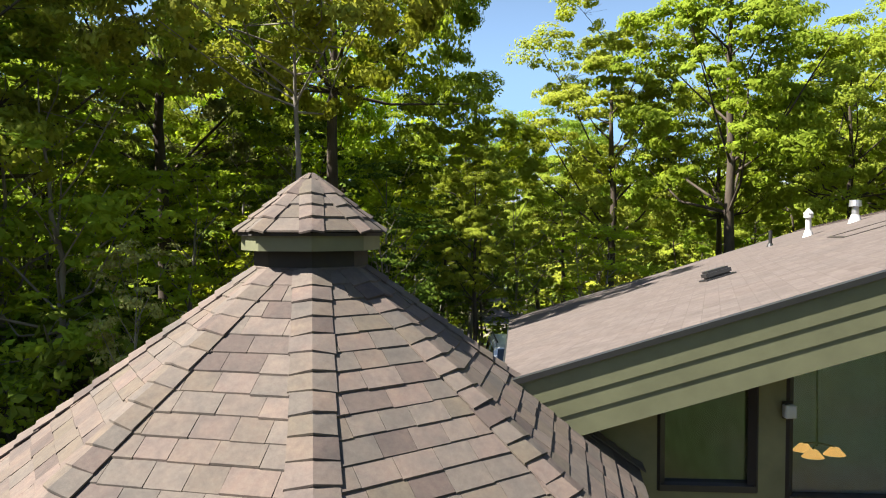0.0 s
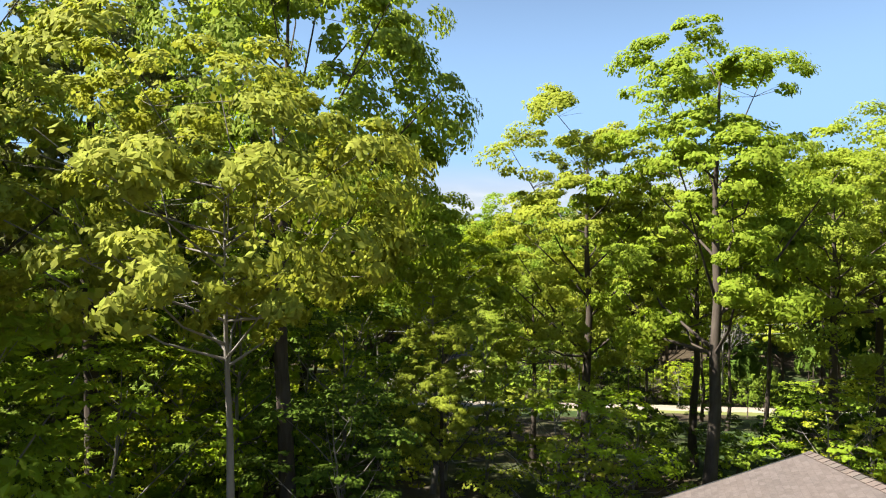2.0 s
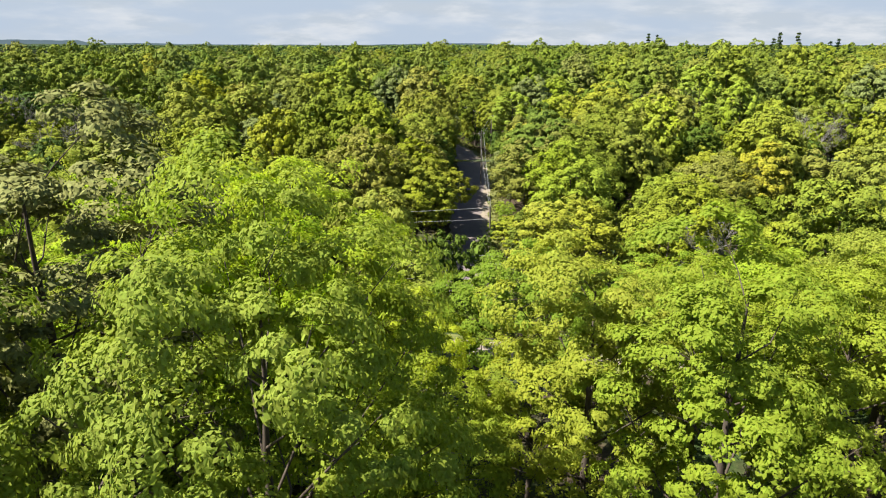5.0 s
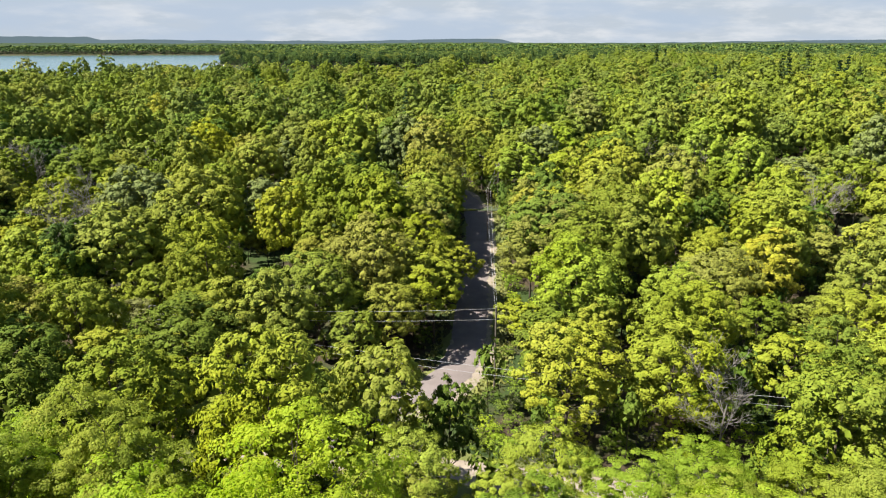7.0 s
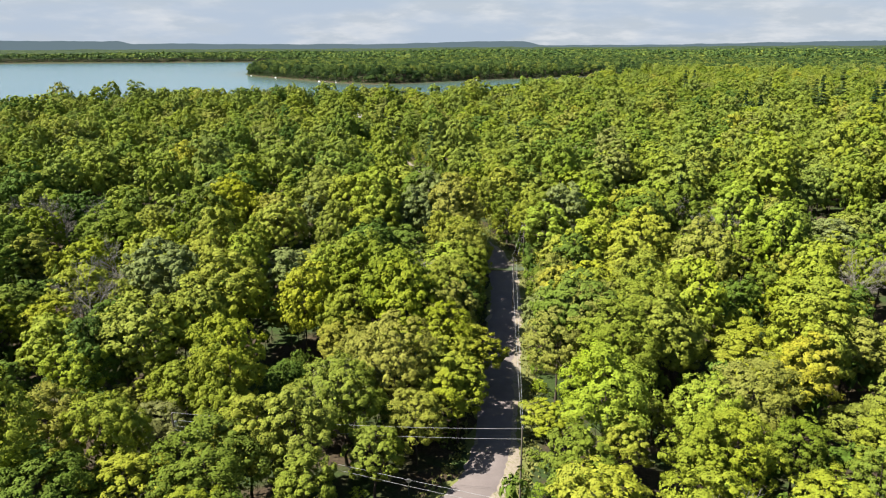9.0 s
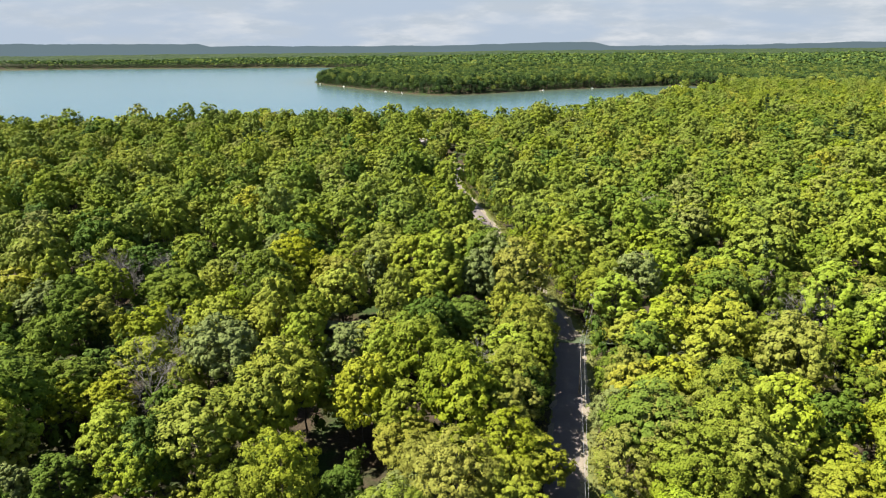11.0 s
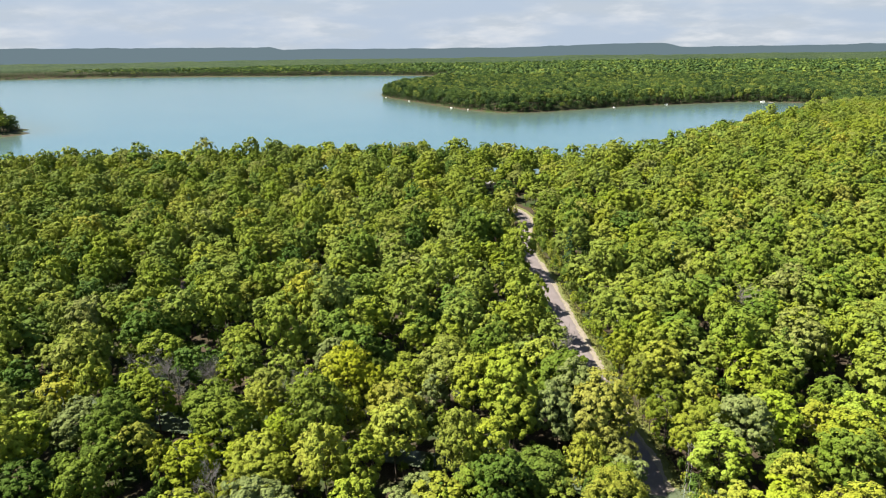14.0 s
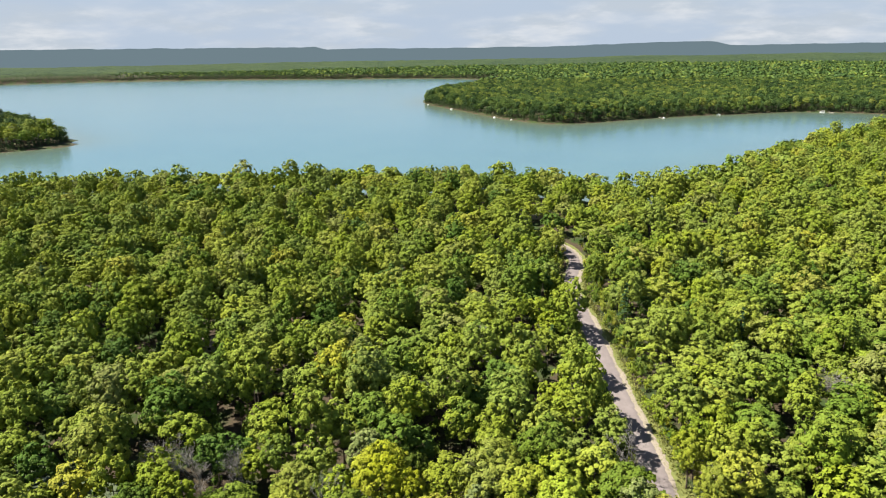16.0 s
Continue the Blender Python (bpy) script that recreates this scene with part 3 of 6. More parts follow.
class Crown:
    """The plan of one broadleaf tree: lobes set on limbs under a domed, uneven hull."""

    def __init__(self, seed, H=19.0, R=5.5, lobes=20, low=-0.5, lobe=0.36, squash=0.8, up=0.36, down=0.30, mid=0.60, ragged=0.16, fork=0.24, steep=0.8, out=0.70):
        r = self.r = np.random.default_rng(seed)
        self.H, self.R, self.squash, self.fork, self.steep = H, R, squash, fork, steep
        k = np.arange(lobes) + 0.5
        z = 1 - (1 - low) * k / lobes
        ang = k * 2.39996 + r.uniform(-0.35, 0.35, lobes)
        q = np.sqrt(np.clip(1 - z * z, 0, 1))
        lop = 1 + ragged * np.sin(ang + r.uniform(0, 6.28)) + r.normal(scale=ragged, size=lobes)
        self.mid = np.array([0, 0, H * mid])
        d = np.stack([np.cos(ang) * q * R, np.sin(ang) * q * R, np.where(z > 0, z * H * up, z * H * down)], 1)
        self.c = self.mid + d * (out * np.clip(lop, 0.55, 1.3))[:, None]
        self.s = R * lobe * r.uniform(0.72, 1.2, lobes)
        self.dir = d / np.linalg.norm(d, axis=1, keepdims=True)
        self.hull = np.array([R, R, H * (up + down) / 2])

    def foliage(self, clumps, leaves, size, rc=0.42, fz=0.75, shell=(0.76, 1.06), lift=0.2, up=0.10, scatter=0.22, open_crown=False, narrow=0.62, back=-0.05, face=(0.90, 0.35, 0.32)):
        """Leaf clumps over the outside of every lobe: each a small domed tuft whose leaves face out from it."""
        r, cs, ns = self.r, [], []
        wide, sky = np.array([1.15, 1.15, self.squash]), np.array([0, 0, 1.0])
        for i, (c, s, o) in enumerate(zip(self.c, self.s, self.dir)):
            d = sphere_dirs(clumps * 3, r) + 0.45 * o
            d[:, 2] += lift
            d /= np.linalg.norm(d, axis=1, keepdims=True)
            if not open_crown:
                gap = np.linalg.norm(((c + d * s * wide)[:, None, :] - self.c[None]) / wide, axis=2) / self.s[None]
                gap[:, i] = 9
                d = d[gap.min(1) > 0.80]
            d = d[:clumps]
            n = len(d)
            if not n:
                continue
            mid = np.repeat(c + d * s * r.uniform(*shell, (n, 1)) * wide, leaves, 0)
            rad = np.repeat(s * rc * r.uniform(0.65, 1.35, (n, 1)), leaves, 0)
            g = d + 0.7 * sky
            g = np.repeat(g / np.linalg.norm(g, axis=1, keepdims=True), leaves, 0)
            e = sphere_dirs(n * leaves, r)
            dot = (e * g).sum(1, keepdims=True)
            e = np.where(dot < -back, e - 2 * dot * g, e)
            cs.append(mid + e * np.array([1, 1, fz]) * rad * r.uniform(0.6, 1.12, (n * leaves, 1)))
            ns.append(e * face[0] + up * sky + np.repeat(d * face[1] + o * face[2], leaves, 0))
        return leaf_quads(np.concatenate(cs), np.concatenate(ns), size, r, narrow=narrow, scatter=scatter)

    def inner(self, k, per=18, big=0.75, heart=0, span=(0.45, 0.9)):
        """The shaded leaves inside the lobes: larger, denser, facing out."""
        r = self.r
        wide = np.array([1.15, 1.15, self.squash])
        cs, ns, sz = [], [], []
        for c, s in zip(self.c, self.s):
            d = sphere_dirs(per, r)
            cs.append(c + d * s * k * r.uniform(*span, (per, 1)) * wide)
            ns.append(d + np.array([0, 0, 0.25]))
            sz.append(np.full((per, 1), s * big))
        if heart:
            d = sphere_dirs(heart, r)
            cs.append(self.mid + d * self.hull * r.uniform(0.45, 0.66, (heart, 1)))
            ns.append(d)
            sz.append(np.full((heart, 1), self.R * 0.17))
        return leaf_quads(np.concatenate(cs), np.concatenate(ns), np.concatenate(sz), r, narrow=0.8, scatter=0.38)

    def wood(self, seg, base_r, limbs=True, fine=0):
        r = self.r
        n = 9
        z = np.linspace(0, self.H * 0.80, n)
        bend = np.cumsum(r.normal(scale=0.10, size=(n, 2)), 0)
        bend -= bend[0]
        p = np.column_stack([bend[:, 0], bend[:, 1], z])
        rad = base_r * (1 - 0.88 * (z / z[-1]) ** 1.1)
        rad[0] *= 1.35
        out = [tube(p, rad, seg)]
        if limbs:
            for c, s in list(zip(self.c, self.s))[::2 if len(self.c) > 30 else 1]:
                zs = np.clip(c[2] - self.steep * np.hypot(c[0], c[1]) - 0.6, self.H * self.fork, self.H * 0.84)
                a = np.array([np.interp(zs, z, p[:, 0]), np.interp(zs, z, p[:, 1]), zs])
                mid = a * 0.5 + c * 0.5 + np.array([0, 0, -0.25]) + r.normal(scale=0.2, size=3)
                r0 = 0.30 * np.interp(zs, z, rad) + 0.015
                out.append(tube([a, mid, c, c + (c - mid) * 0.4], [r0, r0 * 0.7, r0 * 0.40, 0.012], max(4, seg - 3)))
                for _ in range(fine):
                    d = sphere_dirs(1, r)[0]
                    d[2] = abs(d[2]) * 0.6
                    m0 = mid * 0.4 + c * 0.6
                    out.append(tube([m0, m0 + d * s * 0.5, m0 + d * s * 1.0], [r0 * 0.34, r0 * 0.2, 0.008], 3))
        return joined(out)


def tree_parts(name, crown, leaf_args, seg, base_r, leaf, bark, core=0.0, fine=0, label="", inner=(18, 0.75)):
    """One tree as a thing: trunk with limbs, crown of leaf sprays."""
    root = new(name)
    tagged(root, label, "tree")
    v, f = crown.wood(seg, base_r, True, fine)
    tr = new("trunk", mesh_of("trunk", v, f, [bark], smooth=True))
    tr.parent = root
    v, f = crown.foliage(**leaf_args)
    if core:
        v, f = joined([(v, f), crown.inner(core, *inner)])
    cr = new("crown", mesh_of("crown", v, [f], [leaf]))
    cr.parent = root
    return root


def recolour(root, leaf, bark=None):
    for o in root.children:
        m = leaf if o.name.startswith("crown") else bark
        if m is not None:
            o.material_slots[0].link = "OBJECT"
            o.material_slots[0].material = m


def placed(x, y, s=1.0, turn=0.0, tall=1.0, sink=0.12):
    return Matrix.LocRotScale((x, y, height(x, y) - sink), Euler((0, 0, turn)), (s, s, s * tall))


def stand(proto, first, m, leaf=None, bark=None, label=None, group="", name=None):
    """The first use moves the prototype itself, later ones copy it."""
    if first:
        ob = proto
        ob.matrix_basis = m
    else:
        sc = proto.scale.copy()
        proto_scale = Matrix.Diagonal((1 / sc.x, 1 / sc.y, 1 / sc.z, 1))
        ob = copy_thing(proto, m @ proto_scale)
    if leaf or bark:
        recolour(ob, leaf, bark)
    if label:
        tagged(ob, label)
    if group:
        tagged(ob, group=group)
    return ob


def conifer_mesh(seed, H, R, whorls, per, needle, bare=0.12, droop=0.30):
    """Spruce or pine: whorls of drooping boughs of needle sprays."""
    r = np.random.default_rng(seed)
    cs, ns = [], []
    for k in range(whorls):
        u = bare + (1 - bare) * (k + 0.5) / whorls
        L = R * (1 - u) ** 0.85 * r.uniform(0.8, 1.15) + 0.15
        nb = max(4, int(7 - 3 * u))
        for b in range(nb):
            a = r.uniform(0, 6.283)
            for _ in range(per):
                q = r.uniform(0.15, 1.0)
                w = r.normal(scale=0.12 * L)
                cs.append((math.cos(a) * L * q - math.sin(a) * w, math.sin(a) * L * q + math.cos(a) * w, H * u - droop * L * q ** 1.5 + r.normal(scale=0.08)))
                ns.append((math.cos(a) * 0.35, math.sin(a) * 0.35, 1.0))
    v, f = leaf_quads(np.array(cs), np.array(ns), needle, r, 0.5)
    return v, f

# the trees that stand near the house
SPREAD = Crown(101, 20.0, 5.8, 48, -0.9, 0.26, 0.85, out=0.79, fork=0.36)
TALL = Crown(102, 20.5, 4.6, 38, -0.65, 0.28, 0.75, 0.40, 0.46, 0.56, 0.2, 0.3)
SLIM = Crown(103, 13.4, 3.7, 22, -0.6, 0.36, 0.6, 0.24, 0.26, 0.76, 0.16, 0.5, 0.3)
YOUNG = Crown(104, 10.0, 3.0, 16, -0.95, 0.38, 0.60, 0.45, 0.47, 0.52, 0.2)
BUSH = Crown(105, 3.0, 1.9, 11, -0.8, 0.44, 0.75, 0.42, 0.45, 0.50, 0.15)
HERO = Crown(106, 20.0, 5.8, 46, -0.6, 0.25, 0.85, out=0.80, fork=0.46)
near_protos = [
    tree_parts("maple_tree", SPREAD, dict(clumps=7, leaves=90, size=0.23, rc=0.47, fz=0.55, shell=(0.8, 1.1), up=0.15, scatter=0.26), 8, 0.34, LEAF_NEAR, BARK, 0.8, 2, "broad sugar maple with layered green leaves", (22, 0.20)),
    tree_parts("beech_tree", TALL, dict(clumps=9, leaves=115, size=0.18, rc=0.44, fz=0.5, shell=(0.45, 1.05), up=0.25, scatter=0.28, open_crown=True), 8, 0.28, LEAF_NEAR, BARK, 0.0, 4, "tall beech with green leaves on a dark trunk"),
    tree_parts("ash_tree", SLIM, dict(clumps=9, leaves=150, size=0.155, rc=0.37, fz=0.55, shell=(0.75, 1.1), up=0.2, scatter=0.30), 8, 0.14, LEAF_NEAR, BARK_GREY, 0.6, 4, "slim ash with light leaves on a pale trunk", (26, 0.13)),
    tree_parts("young_maple", YOUNG, dict(clumps=9, leaves=34, size=0.19, rc=0.40, fz=0.30, shell=(0.4, 1.1), up=0.7, scatter=0.40, open_crown=True), 6, 0.10, LEAF_NEAR, BARK_GREY, 0.0, 2, "young understorey maple with fresh green leaves"),
    tree_parts("bush", BUSH, dict(clumps=6, leaves=16, size=0.25, rc=0.5, fz=0.6, open_crown=True), 4, 0.05, LEAF_NEAR, BARK, 0.0, 0, "leafy green bush on the forest floor", (30, 0.15)),
    tree_parts("maple_tree", HERO, dict(clumps=8, leaves=190, size=0.17, rc=0.44, fz=0.6, shell=(0.8, 1.1), up=0.15, scatter=0.28), 8, 0.34, LEAF_NEAR, BARK, 0.8, 2, "broad sugar maple with a bright full crown", (26, 0.17)),
]
used = set()


def near_tree(kind, x, y, s=1.0, turn=0.0, tall=1.0, leaf=None, label=None, bark=None):
    proto = near_protos[kind]
    ob = stand(proto, kind not in used, placed(x, y, s, turn, tall), leaf, bark, label, "trees round the house")
    used.add(kind)
    return ob


# trees that one can tell apart: habit, x, y, scale, height factor
KEY_GREEN = [(0, -9.0, 42.0, 1.0, 1.0), (1, 9.4, 25.8, 0.95, 1.05), (1, 6.0, 31.0, 0.92, 1.02), (5, -4.9, 21.6, 0.84, 1.27), (1, -13.0, 26.0, 1.15, 1.05),
             (5, 17.0, 31.0, 0.80, 1.05), (3, 12.5, 23.6, 0.62, 0.9), (3, 6.6, 25.4, 0.56, 0.85), (1, -15.0, 19.0, 1.0, 1.1), (5, 22.5, 36.0, 0.85, 1.05),
             (1, -13.0, 13.2, 1.0, 1.0), (1, -19.0, 13.0, 1.1, 1.05), (2, -0.7, 28.6, 0.92, 0.98), (3, 15.5, 26.0, 0.62, 0.95), (0, 26.0, 28.0, 0.8, 1.0), (5, 12.2, 34.5, 0.66, 1.22), (5, 4.4, 36.0, 0.52, 1.1), (5, 27.5, 42.0, 0.8, 1.1)]
plain_leaf = "green-leaved hardwood standing in the woods beside the house"
near_tree(2, -4.3, 13.8, 0.90, 0.6, 1.10, LEAF_ASH, "slender pale-trunked tree with a yellow-green crown by the roof", BARK_GREY)
# trees 1, 2 and 5 are normal green: lime adds sunlight to their colour
for i, (k, x, y, s, h) in enumerate(KEY_GREEN):
    near_tree(k, x, y, s, i * 1.7, h, {2: LEAF_LIME, 12: LEAF_LIME, 7: LEAF_LIME, 3: LEAF_LIME, 1: LEAF_LIME, 5: LEAF_LIME, 4: LEAF_OLIVE}.get(i), plain_leaf)
near_tree(2, -3.0, 52.0, 0.98, 2.0, 1.0, LEAF_YELLOW, "yellowing hardwood among greener trees")
near_tree(5, -20.0, 37.5, 0.85, 4.0, 0.95, LEAF_LIME, "bright green hardwood at the edge of the woods")
near_tree(3, -6.9, 12.3, 0.34, 1.0, 1.65, PALE, "pale sunlit sapling leaning out of the dark woods")

# young maples: painted shade west of the drive, painted sun east of it
for x, y, s, h in ((-2.9, 19.3, 0.75, 0.9), (1.4, 26.5, 0.85, 1.0), (-3.6, 24.0, 0.9, 1.0), (3.4, 22.6, 0.7, 0.9), (-0.2, 31.5, 0.8, 1.1)):
    near_tree(3, x, y, s, x * 3, h, LEAF_DARK if x < 0 else LEAF_LIME, "young maple beside the drive, its shade or sun put into the leaf colour")


# where leafless trees stand: x, y, scale
BARE = [(-17.8, 142.0, 1.05), (29.3, 71.5, 0.72), (-82.0, 150.0, 0.9), (95.0, 158.0, 1.0), (82.0, 150.0, 0.9), (-75.0, 134.0, 0.95), (-19.5, 141.0, 0.8), (-116.0, 187.0, 0.9),
        (-80.0, 185.0, 0.85), (52.0, 194.0, 0.95), (60.0, 173.0, 1.0), (-15.8, 224.0, 0.8), (-105.0, 191.0, 0.85), (-129.0, 191.0, 0.85), (-62.0, 262.0, 0.9), (34.0, 262.0, 0.95)]


ROAD_END = max(i for i, p in enumerate(ROAD) if p[1] < 345)


def free_of(x, y, room):
    """True where no road, drive, house or water takes the place."""
    ok = (way_distance(ROAD, x, y) > room + 1.2) & (way_distance(CROSS, x, y) > room + 0.3) & (shore_distance(x, y) > 5)
    ok &= ~((x > -8.5) & (x < 19) & (y > -9) & (y < 21)) & ~((x > -26) & (x < 0) & (y > -14) & (y < 10))
    for bx, by, _ in BARE:
        ok &= np.hypot(x - bx, y - by) > 3.4
    # the sunny east side of the road
    rx = np.interp(y, [p[1] for p in ROAD[:ROAD_END]], [p[0] for p in ROAD[:ROAD_END]])
    ok &= ~((y > 96) & (y < 330) & (x > rx) & (x < rx + np.where(y < 178, 5.4 + room * 0.75, 3.6 + room * 0.5)))
    # the crossing lies open to the sun
    ok &= ~((x > 1) & (x < 30) & (y > 40) & (y < 72) & (way_distance(CROSS, x, y) < 7))
    return ok


def low_strip(x, y):
    """The gap over the junction, where only low growth stands."""
    return abs(x - 0.5) < 10 and 46 < y < 104


def scatter(x0, x1, y0, y1, step, seed, jitter=0.36):
    r = np.random.default_rng(seed)
    gx, gy = np.meshgrid(np.arange(x0, x1, step), np.arange(y0, y1, step * 0.87))
    gx[1::2] += step / 2
    x = gx.ravel() + r.uniform(-jitter, jitter, gx.size) * step
    y = gy.ravel() + r.uniform(-jitter, jitter, gx.size) * step
    return x, y


def in_view(x, y, grow=0.0):
    """The wedge of country that lies ahead of the flight."""
    a = np.degrees(np.arctan2(x, y + 14))
    return (a > -57 - grow) & (a < 40 + grow) & (y > -5)


taken = [(x, y) for _, x, y, _, _ in KEY_GREEN] + [(-4.3, 13.7), (-2.1, 57.5), (-20, 37.5), (-15, 57), (-6.8, 62), (0, 64.2), (-14, 92.5), (-8.8, 101),  (-21.5, 84.5), (13.8, 138), (-8.2, 12)]
RING_A, RING_B, RING_C, RING_D = 56.0, 128.0, 218.0, 500.0
x, y = scatter(-60, 50, 8, 62, 7.4, 31)
r = np.random.default_rng(32)
keep = free_of(x, y, 3.2) & in_view(x, y, 4) & (np.hypot(x, y) < RING_A)
labels_near = ["green-leaved hardwood standing in the woods beside the house", "tall hardwood with a dark trunk in deep shade", "sunlit hardwood with layered yellow-green leaves"]
for px, py in zip(x[keep], y[keep]):
    if min(math.hypot(px - a, py - b) for a, b in taken) < 4.8:
        continue
    k = int(r.choice([0, 0, 1, 1, 3]))
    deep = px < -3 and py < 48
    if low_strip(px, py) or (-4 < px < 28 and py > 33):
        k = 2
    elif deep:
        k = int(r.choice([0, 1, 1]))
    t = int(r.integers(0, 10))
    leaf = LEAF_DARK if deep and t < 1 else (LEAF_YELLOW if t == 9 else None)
    if k == 2 and not low_strip(px, py):
        near_tree(2, px, py, r.uniform(0.9, 1.1), r.uniform(0, 6.28), 1.0, LEAF_YELLOW if t == 9 else (LEAF_LIME if t > 4 else LEAF_NEAR), labels_near[0], BARK)
        continue
    low = 0.5 if -2 < px < 2 and 20 < py < 26 else 1.0  # younger growth by the drive
    near_tree(k, px, py, low * (r.uniform(0.75, 0.95) if deep else r.uniform(0.6, 0.85)), r.uniform(0, 6.28), r.uniform(1.15, 1.3) if deep else r.uniform(1.05, 1.25), leaf, labels_near[1] if deep else (labels_near[2] if t == 9 else labels_near[0]))

# understorey trees in the deep woods; some take the darker leaf as painted shade
x, y = scatter(-34, -5, 15, 46, 5.2, 35, 0.45)
r = np.random.default_rng(36)
for px, py in zip(x, y):
    if free_of(np.array([px]), np.array([py]), 1.5)[0] and in_view(px, py, 3) and math.hypot(px + 4.6, py - 13.7) > 4:
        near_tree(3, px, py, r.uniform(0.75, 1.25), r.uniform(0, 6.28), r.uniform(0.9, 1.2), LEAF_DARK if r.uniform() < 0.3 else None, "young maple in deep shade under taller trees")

# undergrowth: bushes and saplings under the near trees
x, y = scatter(-40, 44, 10, 66, 4.0, 33, 0.45)
keep = (way_distance(CROSS, x, y) > 4.5) & in_view(x, y, 3) & ~((x > -6.5) & (x < 19) & (y > -9) & (y < 19)) & ~((x > -26) & (x < 0) & (y < 10)) & (np.hypot(x + 1, (y - 20) * 0.7) > 3.5)
r = np.random.default_rng(34)
for px, py in zip(x[keep], y[keep]):
    if px > -4 and (py > 40 or r.uniform() < 0.65):
        continue
    if r.uniform() < 0.25:
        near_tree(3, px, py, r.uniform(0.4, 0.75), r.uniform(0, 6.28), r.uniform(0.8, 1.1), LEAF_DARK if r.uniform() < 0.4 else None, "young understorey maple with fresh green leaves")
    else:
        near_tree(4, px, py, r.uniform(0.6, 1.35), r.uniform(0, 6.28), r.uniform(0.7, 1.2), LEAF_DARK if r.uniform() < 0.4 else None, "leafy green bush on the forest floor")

# the middle distance: lighter prototypes, still tree by tree
mid_protos = []
for i, (H, R, n) in enumerate(((20, 5.3, 40), (21, 4.8, 36), (17, 4.9, 36), (21, 6.1, 46), (15, 4.1, 28), (19, 4.7, 32), (18, 5.7, 42))):
    c = Crown(200 + i, H, R, n, -0.65, 0.265, 0.9, out=0.79, ragged=0.12)
    mid_protos.append(tree_parts("hardwood_tree", c, dict(clumps=7, leaves=58, size=0.35, rc=0.46, fz=0.8, shell=(0.80, 1.08)), 5, 0.24, LEAF, BARK, 0.60, 0, "full-crowned green hardwood in the forest", (12, 0.34, 110)))
mid_used = set()


def mid_tree(kind, x, y, s=1.0, turn=0.0, tall=1.0, leaf=None, label=None):
    ob = stand(mid_protos[kind], kind not in mid_used, placed(x, y, s, turn, tall), leaf, None, label, "forest trees along the road")
    mid_used.add(kind)
    return ob


# trees by the road that stand out: habit, x, y, scale, height factor
KEY_ROAD = [(3, 33.0, 132.0, 1.1, 1.05), (0, -24.0, 125.0, 0.95, 0.75), (4, 11.8, 108.0, 0.9, 0.6), (2, -6.0, 128.0, 1.0, 1.05), (0, 25.0, 76.0, 1.0, 0.85),
            (0, 14.5, 120.0, 1.0, 0.9), (3, 19.0, 100.0, 1.05, 0.95), (3, -5.5, 146.0, 0.9, 1.0), (1, -4.0, 165.0, 1.0, 1.0), (4, -5.0, 113.0, 1.1, 1.1), (1, -4.5, 137.0, 0.85, 0.95), (1, 15.5, 150.0, 0.85, 0.9),
            (4, -13.0, 80.0, 0.7, 0.75), (2, -31.0, 91.0, 1.0, 1.0),
            (1, 13.4, 190.0, 0.85, 1.0), (5, 9.6, 201.0, 0.9, 1.05), (1, 4.0, 214.0, 0.85, 1.0), (5, -1.0, 226.0, 0.9, 1.0), (3, -2.2, 182.0, 0.72, 1.0), (6, -4.0, 174.0, 0.8, 0.95)]
for i, (k, px, py, s, h) in enumerate(KEY_ROAD):
    mid_tree(k, px, py, s, i * 2.1, h, LEAF_YELLOW if i in (6,) else None)
mid_tree(0, -15.0, 57.0, 0.98, 0.9, 1.1, None, "rounded light green hardwood near the crossing")
mid_tree(4, -6.8, 62.0, 1.15, 2.9, 1.12, LEAF_LIME, "bright green young hardwood near the crossing")
mid_tree(4, 0.0, 64.2, 0.62, 2.0, 1.6, LEAF_DARK, "slim dark green tree beside the road crossing")
mid_tree(2, 13.8, 138.0, 0.86, 1.2, 1.0, PALE_GREEN, "pale grey-green tree at the edge of the road")
mid_tree(0, -8.8, 101.0, 0.82, 0.7, 0.82, None, "green hardwood overhanging the roadside")
mid_tree(4, -14.0, 92.5, 0.95, 0.2, 0.9, None, "green hardwood leaning over the road")
mid_tree(2, -21.5, 84.5, 0.85, 4.2, 0.85, None, "green hardwood in the bend of the road")
mid_tree(0, -19.5, 108.0, 1.05, 0.4, 0.72, LEAF_OLIVE, "olive-brown hardwood with a thinning crown")
road_taken = [(px, py) for _, px, py, _, _ in KEY_ROAD] + [(-19.5, 108.0)] + taken
x, y = scatter(-150, 120, -2, 135, 10.4, 41)
keep = free_of(x, y, 3.6) & in_view(x, y, 3) & (np.hypot(x, y) >= RING_A) & (np.hypot(x, y) < RING_B)
r = np.random.default_rng(42)
for px, py in zip(x[keep], y[keep]):
    if min(math.hypot(px - a, py - b) for a, b in road_taken) < 6.0:
        continue
    if low_strip(px, py):
        continue
    t = int(r.integers(0, 14))
    leaf, label = {13: (LEAF_YELLOW, "yellowing hardwood among greener trees"), 12: (LEAF_OLIVE, "olive-brown hardwood with a thinning crown"),
                   11: (LEAF_DARK, "deep green full-crowned hardwood in the forest")}.get(t, (None, None))
    mid_tree(int(r.integers(0, 7)), px, py, r.uniform(0.68, 1.14), r.uniform(0, 6.28), r.uniform(0.70, 1.18), leaf, label)


